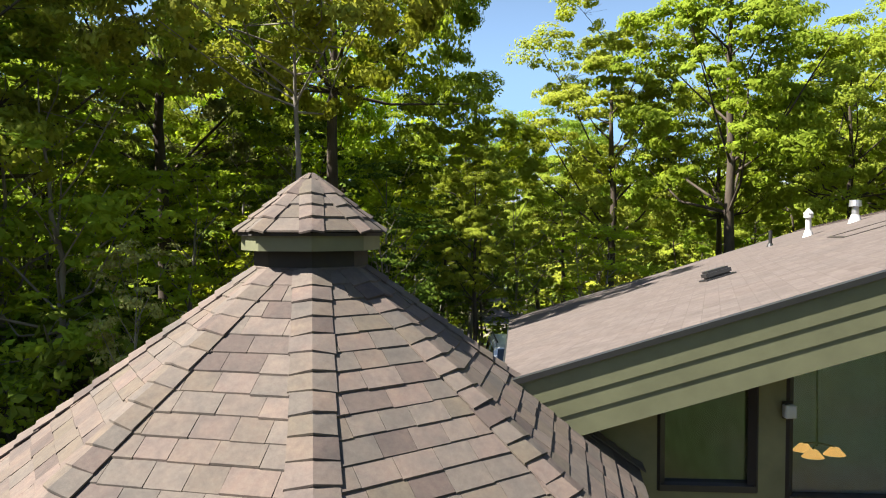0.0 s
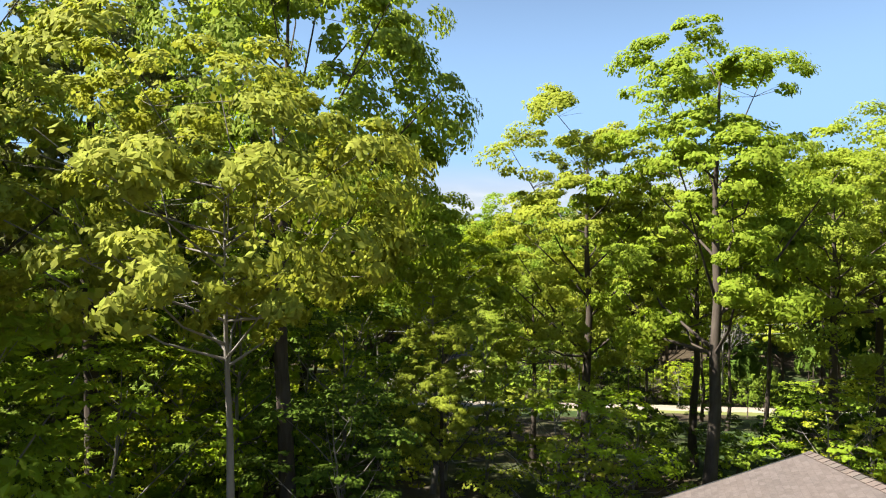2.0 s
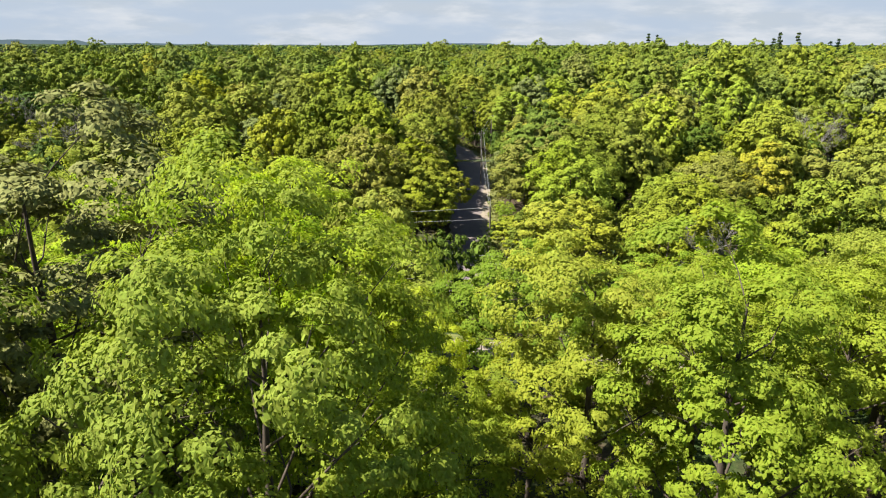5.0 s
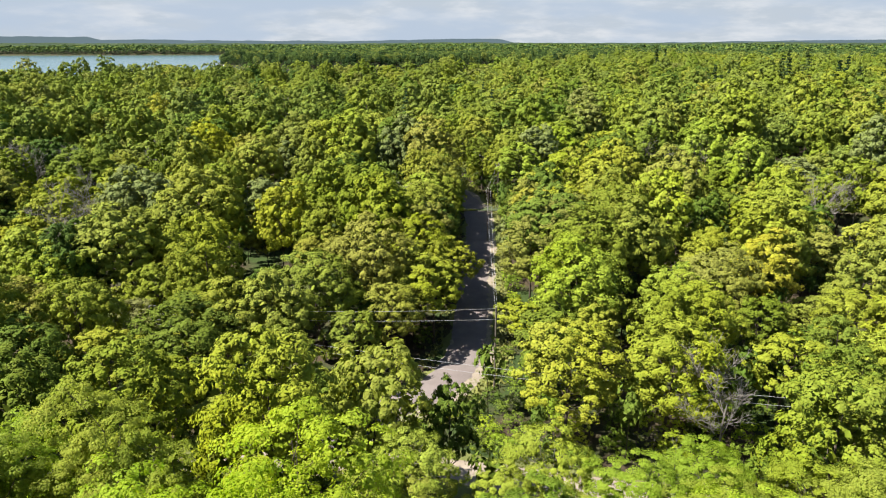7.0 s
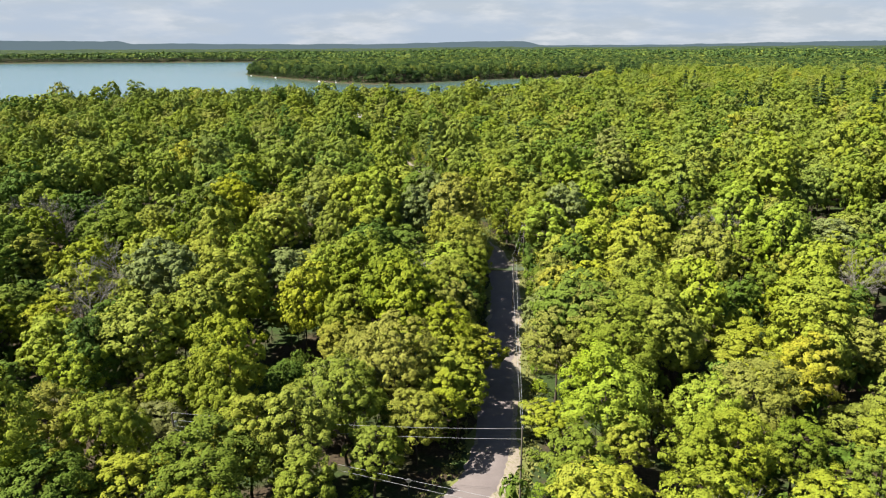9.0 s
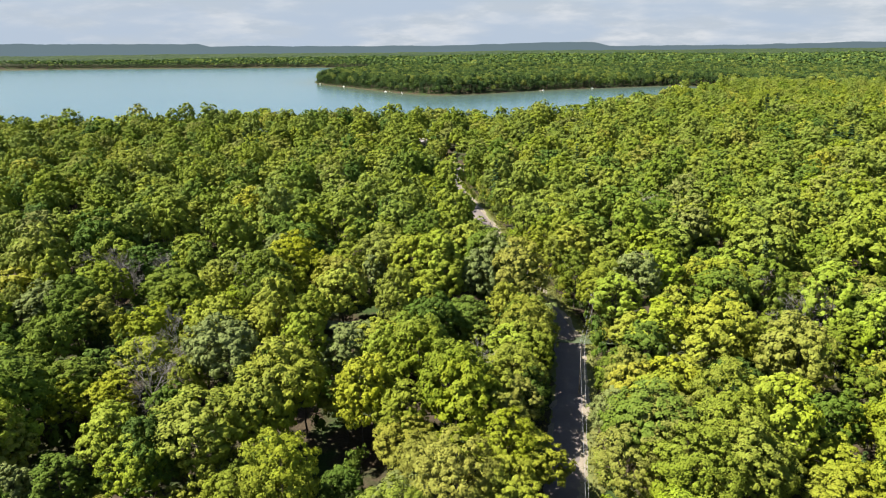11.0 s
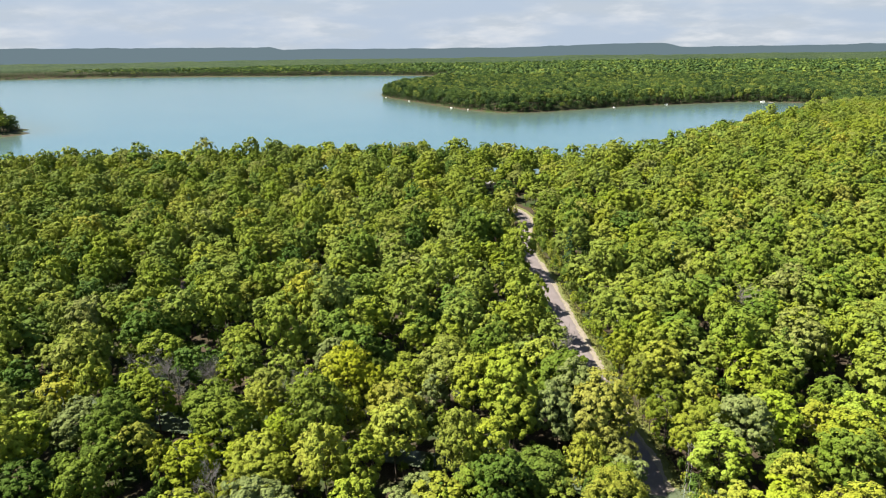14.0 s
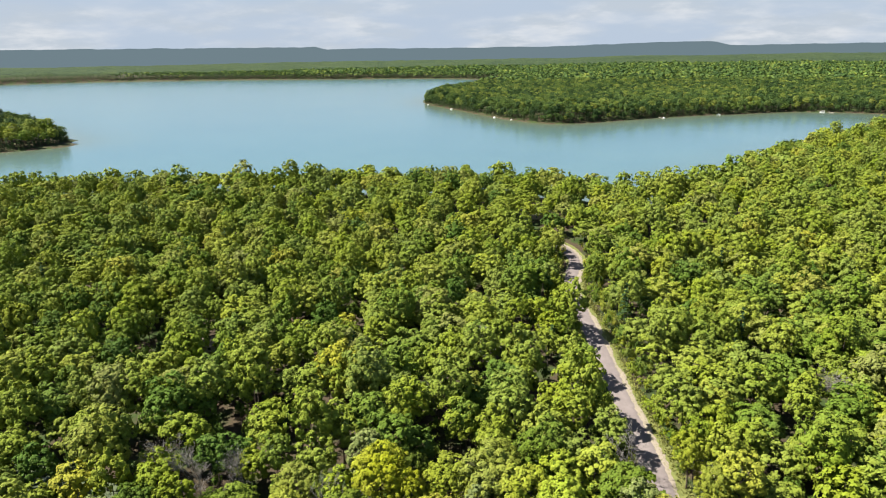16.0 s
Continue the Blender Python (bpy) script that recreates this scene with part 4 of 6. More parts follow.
# the close row that shades the road from its west side
line = np.asarray(ROAD, float)
r = np.random.default_rng(44)
run = np.concatenate([[0], np.cumsum(np.hypot(*np.diff(line, axis=0).T))])
for s_at in np.arange(34.0, 135.0, 6.6):
    s_at += r.uniform(-1.2, 1.2)
    px, py = np.interp(s_at, run, line[:, 0]), np.interp(s_at, run, line[:, 1])
    qx, qy = np.interp(s_at + 2, run, line[:, 0]), np.interp(s_at + 2, run, line[:, 1])
    n = math.hypot(qx - px, qy - py)
    off = r.uniform(8.0, 9.6)
    px, py = px - (qy - py) / n * off, py + (qx - px) / n * off
    if min(math.hypot(px - a, py - b) for a, b in road_taken) < 3.6:
        continue
    mid_tree(int(r.integers(0, 4)), px, py, r.uniform(0.72, 0.95), r.uniform(0, 6.28), r.uniform(0.95, 1.15), LEAF_DARK if r.uniform() < 0.35 else None, "hardwood overhanging the west side of the road")


# ---------------------------------------------------------------- the farther woods, joined
def bulk(protos, x, y, scale, turn, tall, kind_of, tone, flat=False):
    """Many copies of light tree meshes as one mesh. Each proto: verts, list of face arrays, slots."""
    vs, groups, slots, tones, k = [], {}, {}, [], 0
    z = np.zeros(len(x)) if flat else land(x, y) - 0.2
    for p, (v, faces, mats) in enumerate(protos):
        sel = np.nonzero(kind_of == p)[0]
        if not len(sel):
            continue
        c, s = np.cos(turn[sel])[:, None], np.sin(turn[sel])[:, None]
        sx = scale[sel][:, None]
        X = (v[None, :, 0] * c - v[None, :, 1] * s) * sx + x[sel][:, None]
        Y = (v[None, :, 0] * s + v[None, :, 1] * c) * sx + y[sel][:, None]
        Z = v[None, :, 2] * sx * tall[sel][:, None] + z[sel][:, None]
        vs.append(np.stack([X, Y, Z], -1).reshape(-1, 3))
        base = k + np.arange(len(sel))[:, None, None] * len(v)
        for f, m in zip(faces, mats):
            key = (f.shape[1], m)
            groups.setdefault(key, []).append((f[None] + base).reshape(-1, f.shape[1]))
        tones.append(np.repeat(tone[sel], len(v)))
        k += len(sel) * len(v)
    keys = sorted(groups)
    faces = [np.concatenate(groups[q]) for q in keys]
    slot = np.concatenate([np.full(len(f), q[1], dtype=np.int32) for f, q in zip(faces, keys)])
    return np.concatenate(vs), faces, slot, np.concatenate(tones)


def light_tree(seed, H, R, lobes, core, seg=4, inner=(9, 0.7, 45), **leaf_args):
    c = Crown(seed, H, R, lobes, -0.5, 1.62 / math.sqrt(lobes), 0.9, out=1.06 - 1.62 / math.sqrt(lobes), ragged=0.13)
    v, f = c.foliage(**leaf_args)
    cv, cf = c.inner(core, *inner)
    tv, tf = c.wood(seg, 0.22, False)
    return np.concatenate([v, cv, tv]), [f, cf + len(v), tf + len(v) + len(cv)], [0, 0, 1]


def light_spruce(seed, H, R, whorls, per, size):
    v, f = conifer_mesh(seed, H, R, whorls, per, size)
    tv, tf = tube([(0, 0, 0), (0, 0, H * 0.97)], [0.2, 0.02], 4)
    return np.concatenate([v, tv]), [f, tf + len(v)], [2, 1]


def woods(name, x, y, protos, weights, seed, label, s0=0.82, s1=1.1, tone0=0.45, leaf=None):
    r = np.random.default_rng(seed)
    n = len(x)
    kind = r.choice(len(protos), n, p=np.array(weights) / sum(weights))
    # stands of like colour, with single trees that differ
    size = r.uniform(s0, s1, n)
    tone = np.clip(tone0 + 0.30 * swell(x, y, 35, seed) + r.normal(scale=0.22, size=n), 0.01, 0.985)
    v, f, slot, tones = bulk(protos, x, y, size, r.uniform(0, 6.283, n), r.uniform(0.70, 1.22, n) * size ** -0.35, kind, tone)
    ob = new(name, mesh_of(name, v, f, [leaf or LEAF, BARK, NEEDLE], slot, attrs={"tone": tones}))
    return tagged(ob, label, "woods", kind="stuff")


HABITS = ((20, 5.1, 38), (22, 4.7, 34), (17, 4.5, 32), (21, 6.0, 44), (16, 3.9, 26), (19, 5.4, 38))
x, y = scatter(-320, 260, 0, 260, 10.6, 51, 0.42)
d = np.hypot(x, y)
keep = free_of(x, y, 6.0) & in_view(x, y, 2) & (d >= RING_B) & (d < RING_C)
far_protos = []
for i, (H, R, n) in enumerate(HABITS):
    c = Crown(300 + i, H, R, n, -0.6, 0.275, 0.9, out=0.79, ragged=0.12)
    far_protos.append(tree_parts("forest_tree", c, dict(clumps=7, leaves=32, size=0.56, rc=0.44, fz=0.85, shell=(0.80, 1.08)), 4, 0.22, LEAF, BARK, 0.62, 0, "green hardwood in the dense forest beyond the road", (8, 0.45, 90)))
root = new("spruce_tree")
tagged(root, "dark pointed spruce among the hardwoods", "tree")
v, f = tube([(0, 0, 0), (0, 0, 16.5)], [0.2, 0.02], 5)
new("trunk", mesh_of("trunk", v, f, [BARK], smooth=True)).parent = root
v, f = conifer_mesh(330, 17, 3.2, 20, 9, 0.85)
new("crown", mesh_of("crown", v, [f], [NEEDLE])).parent = root
far_protos.append(root)
far_used = set()
r = np.random.default_rng(52)
stand_of = swell(x, y, 35, 52)
for i in np.nonzero(keep)[0]:
    k = int(r.choice(7, p=np.array((4, 4, 3, 4, 4, 3, 0.8)) / 22.8))
    t = r.uniform() + 0.25 * stand_of[i]
    leaf, label = (None, None) if k == 6 or 0.16 < t < 0.80 else ((LEAF_DARK, "deep green hardwood in the dense forest") if t <= 0.16 else ((LEAF_YELLOW, "yellow-green hardwood in the dense forest") if t > 0.90 else (PALE_GREEN, "grey-green hardwood in the dense forest")))
    size = r.uniform(0.66, 1.26)
    stand(far_protos[k], k not in far_used, placed(x[i], y[i], size, r.uniform(0, 6.28), r.uniform(0.72, 1.2) * size ** -0.35), leaf, None, label, "trees of the farther forest")
    far_used.add(k)

protos_d = [light_tree(400 + i, H, R, int(n * 0.55), 0.62, 3, (4, 0.6, 40), clumps=6, leaves=24, size=0.84, rc=0.44, fz=0.9, shell=(0.80, 1.10), scatter=0.22) for i, (H, R, n) in enumerate(HABITS)]
protos_d.append(light_spruce(430, 17, 3.2, 13, 4, 1.3))
protos_e = [light_tree(500 + i, H, R, 12, 0.9, 3, (3, 1.0, 10), clumps=4, leaves=9, size=1.5, rc=0.48, fz=0.9, scatter=0.22) for i, (H, R, n) in enumerate(HABITS[:4])]
protos_e.append(light_spruce(530, 17, 3.0, 6, 2, 2.2))

# whole stands of forest: a few built, then laid side by side, turned and in other colours
TILE = 38.0


def stand_mesh(seed):
    r = np.random.default_rng(seed)
    x, y = scatter(-TILE / 2 + 1, TILE / 2, -TILE / 2 + 1, TILE / 2, 10.4, seed, 0.42)
    n = len(x)
    kind = r.choice(7, n, p=np.array((4, 4, 3, 4, 4, 3, 0.5)) / 22.5)
    size = r.uniform(0.70, 1.22, n)
    tone = np.clip(0.42 + r.normal(scale=0.26, size=n), 0.01, 0.985)
    v, f, slot, tones = bulk(protos_d, x, y, size, r.uniform(0, 6.283, n), r.uniform(0.66, 1.22, n) * size ** -0.2, kind, tone, flat=True)
    return mesh_of("woods", v, f, [LEAF_WOODS, BARK, NEEDLE], slot, attrs={"tone": tones})


stands = [stand_mesh(640 + i) for i in range(7)]
gx, gy = np.meshgrid(np.arange(-1300, 760, TILE), np.arange(60, 1320, TILE))
gx, gy = gx.ravel(), gy.ravel()
d = np.hypot(gx, gy)
whole = (d > RING_C + 27) & (d < 1060) & (shore_distance(gx, gy) > 32) & (way_distance(ROAD, gx, gy) > 34) & in_view(gx, gy, 2)
for bx, by in ((-84, 470), (-165, 262)):
    whole &= np.hypot(gx - bx, gy - by) > 36
r = np.random.default_rng(645)
for px, py in zip(gx[whole], gy[whole]):
    ob = new("woods", stands[int(r.integers(0, 7))])
    ob.matrix_basis = Matrix.Translation((px, py, height(px, py) - 0.5)) @ Matrix.Rotation(int(r.integers(0, 4)) * math.pi / 2, 4, "Z")
    tagged(ob, "dense stand of green hardwoods in the forest by the lake", "woods", "stands of forest", kind="stuff")


def outside_stands(x, y):
    """True where no whole stand covers the place."""
    i, j = np.round((x + 1300) / TILE).astype(int), np.round((y - 60) / TILE).astype(int)
    cols, rows_ = len(np.arange(-1300, 760, TILE)), len(np.arange(60, 1320, TILE))
    ok = (i >= 0) & (i < cols) & (j >= 0) & (j < rows_)
    return ~(ok & whole[np.clip(j, 0, rows_ - 1) * cols + np.clip(i, 0, cols - 1)])


x, y = scatter(-540, 440, 60, 540, 10.8, 61, 0.42)
d = np.hypot(x, y)
keep = free_of(x, y, 7.2) & in_view(x, y, 2) & (d >= RING_C) & (d < RING_D) & outside_stands(x, y)
for bx, by in ((-84, 470), (-165, 262)):
    keep &= np.hypot(x - bx, y - by) > 7.0
woods("woods", x[keep], y[keep], protos_d, (4, 4, 3, 4, 4, 3, 0.6), 62, "dense green hardwood forest lining the road to the lake", 0.66, 1.25, 0.42, LEAF_WOODS)
x, y = scatter(-1300, 760, 60, 1320, 10.6, 71, 0.42)
d = np.hypot(x, y)
keep = (shore_distance(x, y) > 3) & in_view(x, y, 0) & (d >= RING_D) & (d < 1080) & free_of(x, y, 3) & outside_stands(x, y)
woods("woods", x[keep], y[keep], protos_e, (4, 4, 4, 4, 0.9), 72, "forest along the near shore of the lake", 0.8, 1.3, 0.40, LEAF_MID)
# old pines that rise above the hardwoods
PINES = [(152, 508), (164, 525), (155, 411), (167, 433), (165, 418), (177, 435), (171, 410), (221, 459), (215, 439), (243, 470), (235, 417), (254, 441), (250, 420)]
px, py = np.array(PINES, float).T
woods("woods", px, py, [light_spruce(540 + i, 25, 5.0, 15, 9, 1.7) for i in range(3)], (1, 1, 1), 541, "dark old pines rising above the hardwoods", 1.2, 1.45, 0.2)
# saplings that fill the gaps between the crowns, gap shade put into their leaf colour
x, y = scatter(-300, 250, 20, 420, 8.4, 75, 0.45)
d = np.hypot(x, y)
keep = free_of(x, y, 2.2) & in_view(x, y, 2) & (d >= 58) & (d < 400) & (way_distance(ROAD, x, y) > 9.5)
low_protos = [light_tree(560 + i, H, R, 5, 0.9, 3, (3, 1.1, 4), clumps=5, leaves=8, size=1.5, rc=0.5, fz=0.9, scatter=0.25) for i, (H, R, n) in enumerate(HABITS[:3])]
woods("woods", x[keep], y[keep], low_protos, (1, 1, 1), 76, "saplings and undergrowth between the taller trees", 0.24, 0.46, 0.2, LEAF_DARK)

# shrubs that crowd the road's edges where it bends away to the lake
x, y = scatter(-100, 40, 168, 420, 3.0, 73, 0.48)
d = way_distance(ROAD, x, y)
keep = (d > 5.4) & (d < 14) & (shore_distance(x, y) > 5)
woods("roadside_shrubs", x[keep], y[keep], low_protos, (1, 1, 1), 74, "low green shrubs crowding the edges of the road", 0.14, 0.30, 0.3, LEAF_MID)

# woods that close the place behind and beside the house
x, y = scatter(-75, 75, -70, 60, 12.5, 77, 0.4)
d = np.hypot(x, y)
keep = ~in_view(x, y, 6) & (d > 26) & (d < 74) & ~((x < 0) & (y > -20) & (x > -34))
woods("woods", x[keep], y[keep], protos_d, (4, 4, 3, 4, 4, 3, 0.9), 78, "woods standing round the house", 0.7, 1.1)

# the wooded point and the far shore: low lumpy crowns


cedar_protos = [light_spruce(640, 18, 2.9, 8, 2, 1.7), light_spruce(641, 15, 2.5, 7, 2, 1.6)]


def far_stand_mesh(seed):
    r = np.random.default_rng(seed)
    x, y = scatter(-TILE / 2 + 1, TILE / 2, -TILE / 2 + 1, TILE / 2, 8.6, seed, 0.45)
    n = len(x)
    kind = r.choice(5, n, p=np.array((4, 4, 4, 4, 0.9)) / 16.9)
    tone = np.clip(0.5 + r.normal(scale=0.28, size=n), 0.01, 0.985)
    v, f, slot, tones = bulk(protos_e, x, y, r.uniform(0.6, 1.05, n), r.uniform(0, 6.283, n), r.uniform(0.8, 1.2, n), kind, tone, flat=True)
    return mesh_of("woods", v, f, [LEAF_FAR, BARK, NEEDLE], slot, attrs={"tone": tones})


far_stands = [far_stand_mesh(660 + i) for i in range(5)]
fx, fy = np.meshgrid(np.arange(-1500, 1300, TILE), np.arange(500, 2100, TILE))
fx, fy = fx.ravel(), fy.ravel()
d = np.hypot(fx, fy)
point = (d > 1100) & (d < 2050) & (shore_distance(fx, fy) > 24) & (in_view(fx, fy, 0) | (fx < -700))
r = np.random.default_rng(666)
for px, py in zip(fx[point], fy[point]):
    ob = new("woods", far_stands[int(r.integers(0, 5))])
    ob.matrix_basis = Matrix.Translation((px, py, height(px, py) - 0.5)) @ Matrix.Rotation(int(r.integers(0, 4)) * math.pi / 2, 4, "Z")
    tagged(ob, "stand of hardwoods on the wooded land across the lake", "woods", "stands of forest across the lake", kind="stuff")


def outside_far(x, y):
    i, j = np.round((x + 1500) / TILE).astype(int), np.round((y - 500) / TILE).astype(int)
    cols, rows_ = len(np.arange(-1500, 1300, TILE)), len(np.arange(500, 2100, TILE))
    ok = (i >= 0) & (i < cols) & (j >= 0) & (j < rows_)
    return ~(ok & point[np.clip(j, 0, rows_ - 1) * cols + np.clip(i, 0, cols - 1)])


x, y = scatter(-1500, 1250, 520, 2050, 8.2, 81, 0.45)
d = shore_distance(x, y)
keep = (d > 3) & (in_view(x, y, 0) | (x < -700)) & (np.hypot(x, y) >= 1060) & (np.hypot(x, y) < 2070) & outside_far(x, y) & (d < 90)
woods("woods", x[keep], y[keep], protos_e, (4, 4, 4, 4, 2.5), 82, "forest edge along the far side of the lake", 0.55, 1.0, 0.45, leaf=LEAF_FAR)
xs, ys = scatter(-1500, 420, 520, 2000, 5.4, 83)
ds = shore_distance(xs, ys)
k2 = (ds > -0.5) & (ds < 15) & (in_view(xs, ys, 0) | (xs < -700)) & (np.hypot(xs, ys) >= 1000)
woods("woods", xs[k2], ys[k2], cedar_protos, (5, 4), 84, "dark cedars crowding the lake shore", 0.55, 1.0, 0.1, leaf=LEAF_FAR)


def far_lump(seed, H, R):
    r = np.random.default_rng(seed)
    d = sphere_dirs(9, r)
    d[:, 2] = np.abs(d[:, 2])
    at = d * R * r.uniform(0.7, 1.0, (9, 1)) + np.array([0, 0, H - R])
    v, f = leaf_quads(at, d + np.array([0, -0.3, 0.3]), R * 0.95, r, 0.9, 0.3)
    return v, [f], [0]


protos_g = [far_lump(680 + i, H, R) for i, (H, R) in enumerate(((17, 5.5), (19, 5.0), (15, 6.0)))] + [cedar_protos[1]]
x, y = scatter(-3600, 2300, 1500, 3700, 15.0, 85, 0.45)
d = shore_distance(x, y)
keep = (d > 4) & in_view(x, y, 2) & (np.hypot(x, y) >= 2050) & (np.hypot(x, y) < 3500)
woods("woods", x[keep], y[keep], protos_g, (4, 4, 4, 0.35), 86, "distant forest beyond the lake", 1.0, 1.6, 0.35, leaf=LEAF_FAR)
xs, ys = scatter(-3300, -450, 2050, 2800, 9.0, 87)
ds = shore_distance(xs, ys)
k2 = (ds > -1) & (ds < 34) & in_view(xs, ys, 2)
woods("woods", xs[k2], ys[k2], cedar_protos, (4, 3), 88, "dark trees lining the far shore", 1.0, 1.5, leaf=LEAF_FAR)


def canopy_material():
    m = Nodes("distant_canopy")
    w = m.where()
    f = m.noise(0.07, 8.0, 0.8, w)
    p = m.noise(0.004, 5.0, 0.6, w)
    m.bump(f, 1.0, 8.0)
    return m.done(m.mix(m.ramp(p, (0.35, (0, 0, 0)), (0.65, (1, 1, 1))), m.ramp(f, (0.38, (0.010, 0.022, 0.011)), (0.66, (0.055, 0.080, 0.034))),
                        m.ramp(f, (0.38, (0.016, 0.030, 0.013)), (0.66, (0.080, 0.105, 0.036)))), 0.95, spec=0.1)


CANOPY = canopy_material()


def canopy_z(x, y):
    up = 12.5 + 3.5 * swell(x, y, 27, 12) + 3 * swell(x, y, 90, 13)
    behind = step01(np.hypot(x, y), 2350, 2500) * step01(shore_distance(x, y), 250, 320)
    return land(x, y) + up * behind - 6 * (1 - behind)


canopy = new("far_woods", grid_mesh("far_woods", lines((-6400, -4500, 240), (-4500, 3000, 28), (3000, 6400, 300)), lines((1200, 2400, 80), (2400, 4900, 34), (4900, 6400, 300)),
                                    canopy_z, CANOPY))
tagged(canopy, "continuous forest rolling away to low hills", "forest", kind="stuff")

# ---------------------------------------------------------------- the octagonal turret
AXIS = Vector((-1.22, 4.55, 0))
TURN0 = math.atan2(-AXIS.y, -AXIS.x)
SIDES = 8


def ring(r, z, k):
    a = TURN0 + 2 * math.pi * k / SIDES
    return Vector((AXIS.x + r * math.cos(a), AXIS.y + r * math.sin(a), z))


R_EAVE, Z_EAVE, R_TOP, Z_TOP = 2.55, 7.13, 0.36, 8.78
turret = thing("turret", Matrix.Translation((0, 0, 0)), "octagonal turret with a tan shingled roof and small capped lantern", "turret")


def octagon_shell(r, z0, z1, thick):
    """An eight-sided hollow band, one closed piece."""
    bm = bmesh.new()
    loops = [[bm.verts.new(ring(rr, zz, k)) for k in range(SIDES)] for rr, zz in ((r, z0), (r, z1), (r - thick, z1), (r - thick, z0))]
    for a, b in zip(loops, loops[1:] + loops[:1]):
        for k in range(SIDES):
            bm.faces.new((a[k], a[(k + 1) % SIDES], b[(k + 1) % SIDES], b[k]))
    return bm


def octagon_cone(r0, z0, r1, z1, thick):
    """A folded eight-sided roof deck, one closed piece."""
    bm = bmesh.new()
    loops = [[bm.verts.new(ring(rr, zz, k)) for k in range(SIDES)] for rr, zz in ((r0, z0), (r1, z1), (r1, z1 - thick), (r0, z0 - thick))]
    for a, b in zip(loops, loops[1:] + loops[:1]):
        for k in range(SIDES):
            bm.faces.new((a[k], a[(k + 1) % SIDES], b[(k + 1) % SIDES], b[k]))
    return bm


part("wall", octagon_shell(2.05, height(-1.2, 4.5) - 0.3, 7.32, 0.14), OLIVE_WALL, turret, "olive painted turret wall")
bm = octagon_cone(R_EAVE - 0.02, Z_EAVE - 0.02, R_TOP, Z_TOP - 0.02, 0.09)
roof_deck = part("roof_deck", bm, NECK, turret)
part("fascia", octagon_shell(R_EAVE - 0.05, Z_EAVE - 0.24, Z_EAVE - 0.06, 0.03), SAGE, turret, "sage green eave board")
part("lantern_neck", octagon_shell(0.40, Z_TOP - 0.3, 8.97, 0.05), NECK, turret, "lantern neck coloured near-black for the shade under its cap")
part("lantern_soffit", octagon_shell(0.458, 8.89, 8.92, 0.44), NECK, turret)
part("lantern_fascia", octagon_shell(0.485, 8.875, 9.02, 0.03), SAGE, turret, "sage green lantern board")
SLOPE = math.hypot(R_EAVE - R_TOP, Z_TOP - Z_EAVE)
rnd = random.Random(5)


def facet_point(k, u, s, lift, r0, z0, r1, z1, slope):
    """u across the facet in metres from its middle, s up the slope from the eave."""
    a, b = ring(r0, z0, k), ring(r0, z0, k + 1)
    c, d = ring(r1, z1, k), ring(r1, z1, k + 1)
    mid0, mid1 = (a + b) / 2, (c + d) / 2
    across = (b - a).normalized()
    up = (mid1 - mid0).normalized()
    n = across.cross(up)
    n = n if n.z > 0 else -n
    return mid0 + up * s + across * u + n * lift


def facet_half(k, s, r0, r1, run):
    w0, w1 = r0 * math.sin(math.pi / SIDES), r1 * math.sin(math.pi / SIDES)
    return w0 + (w1 - w0) * s / run


def shingle_tabs(k, r0, z0, r1, z1, expose, tab):
    """The tabs of one facet, as lists of upper corners."""
    run = ((ring(r1, z1, k) + ring(r1, z1, k + 1)) / 2 - (ring(r0, z0, k) + ring(r0, z0, k + 1)) / 2).length
    out = []
    for c in range(int(run / expose + 0.999)):
        s0, s1 = c * expose, min(run, (c + 1) * expose + 0.02)
        h0, h1 = facet_half(k, s0, r0, r1, run), facet_half(k, min(s1, run), r0, r1, run)
        u = -h0 - tab * rnd.random()
        while u < h0:
            v = u + tab * rnd.uniform(0.82, 1.2)
            a, b = max(u + 0.002, -h0), min(v - 0.002, h0)
            if b - a > 0.03:
                a1, b1 = max(a, -h1), min(b, h1)
                if b1 < a1:
                    a1 = b1 = (max(min(a, h1), -h1))
                low = rnd.uniform(-0.006, 0.006)
                thick = rnd.uniform(0.009, 0.017)
                out.append([facet_point(k, a, s0 + low, thick, r0, z0, r1, z1, run), facet_point(k, b, s0 + low, thick, r0, z0, r1, z1, run),
                            facet_point(k, b1 + 0.001, s1, 0.004, r0, z0, r1, z1, run), facet_point(k, a1, s1, 0.004, r0, z0, r1, z1, run)])
            u = v
    return out


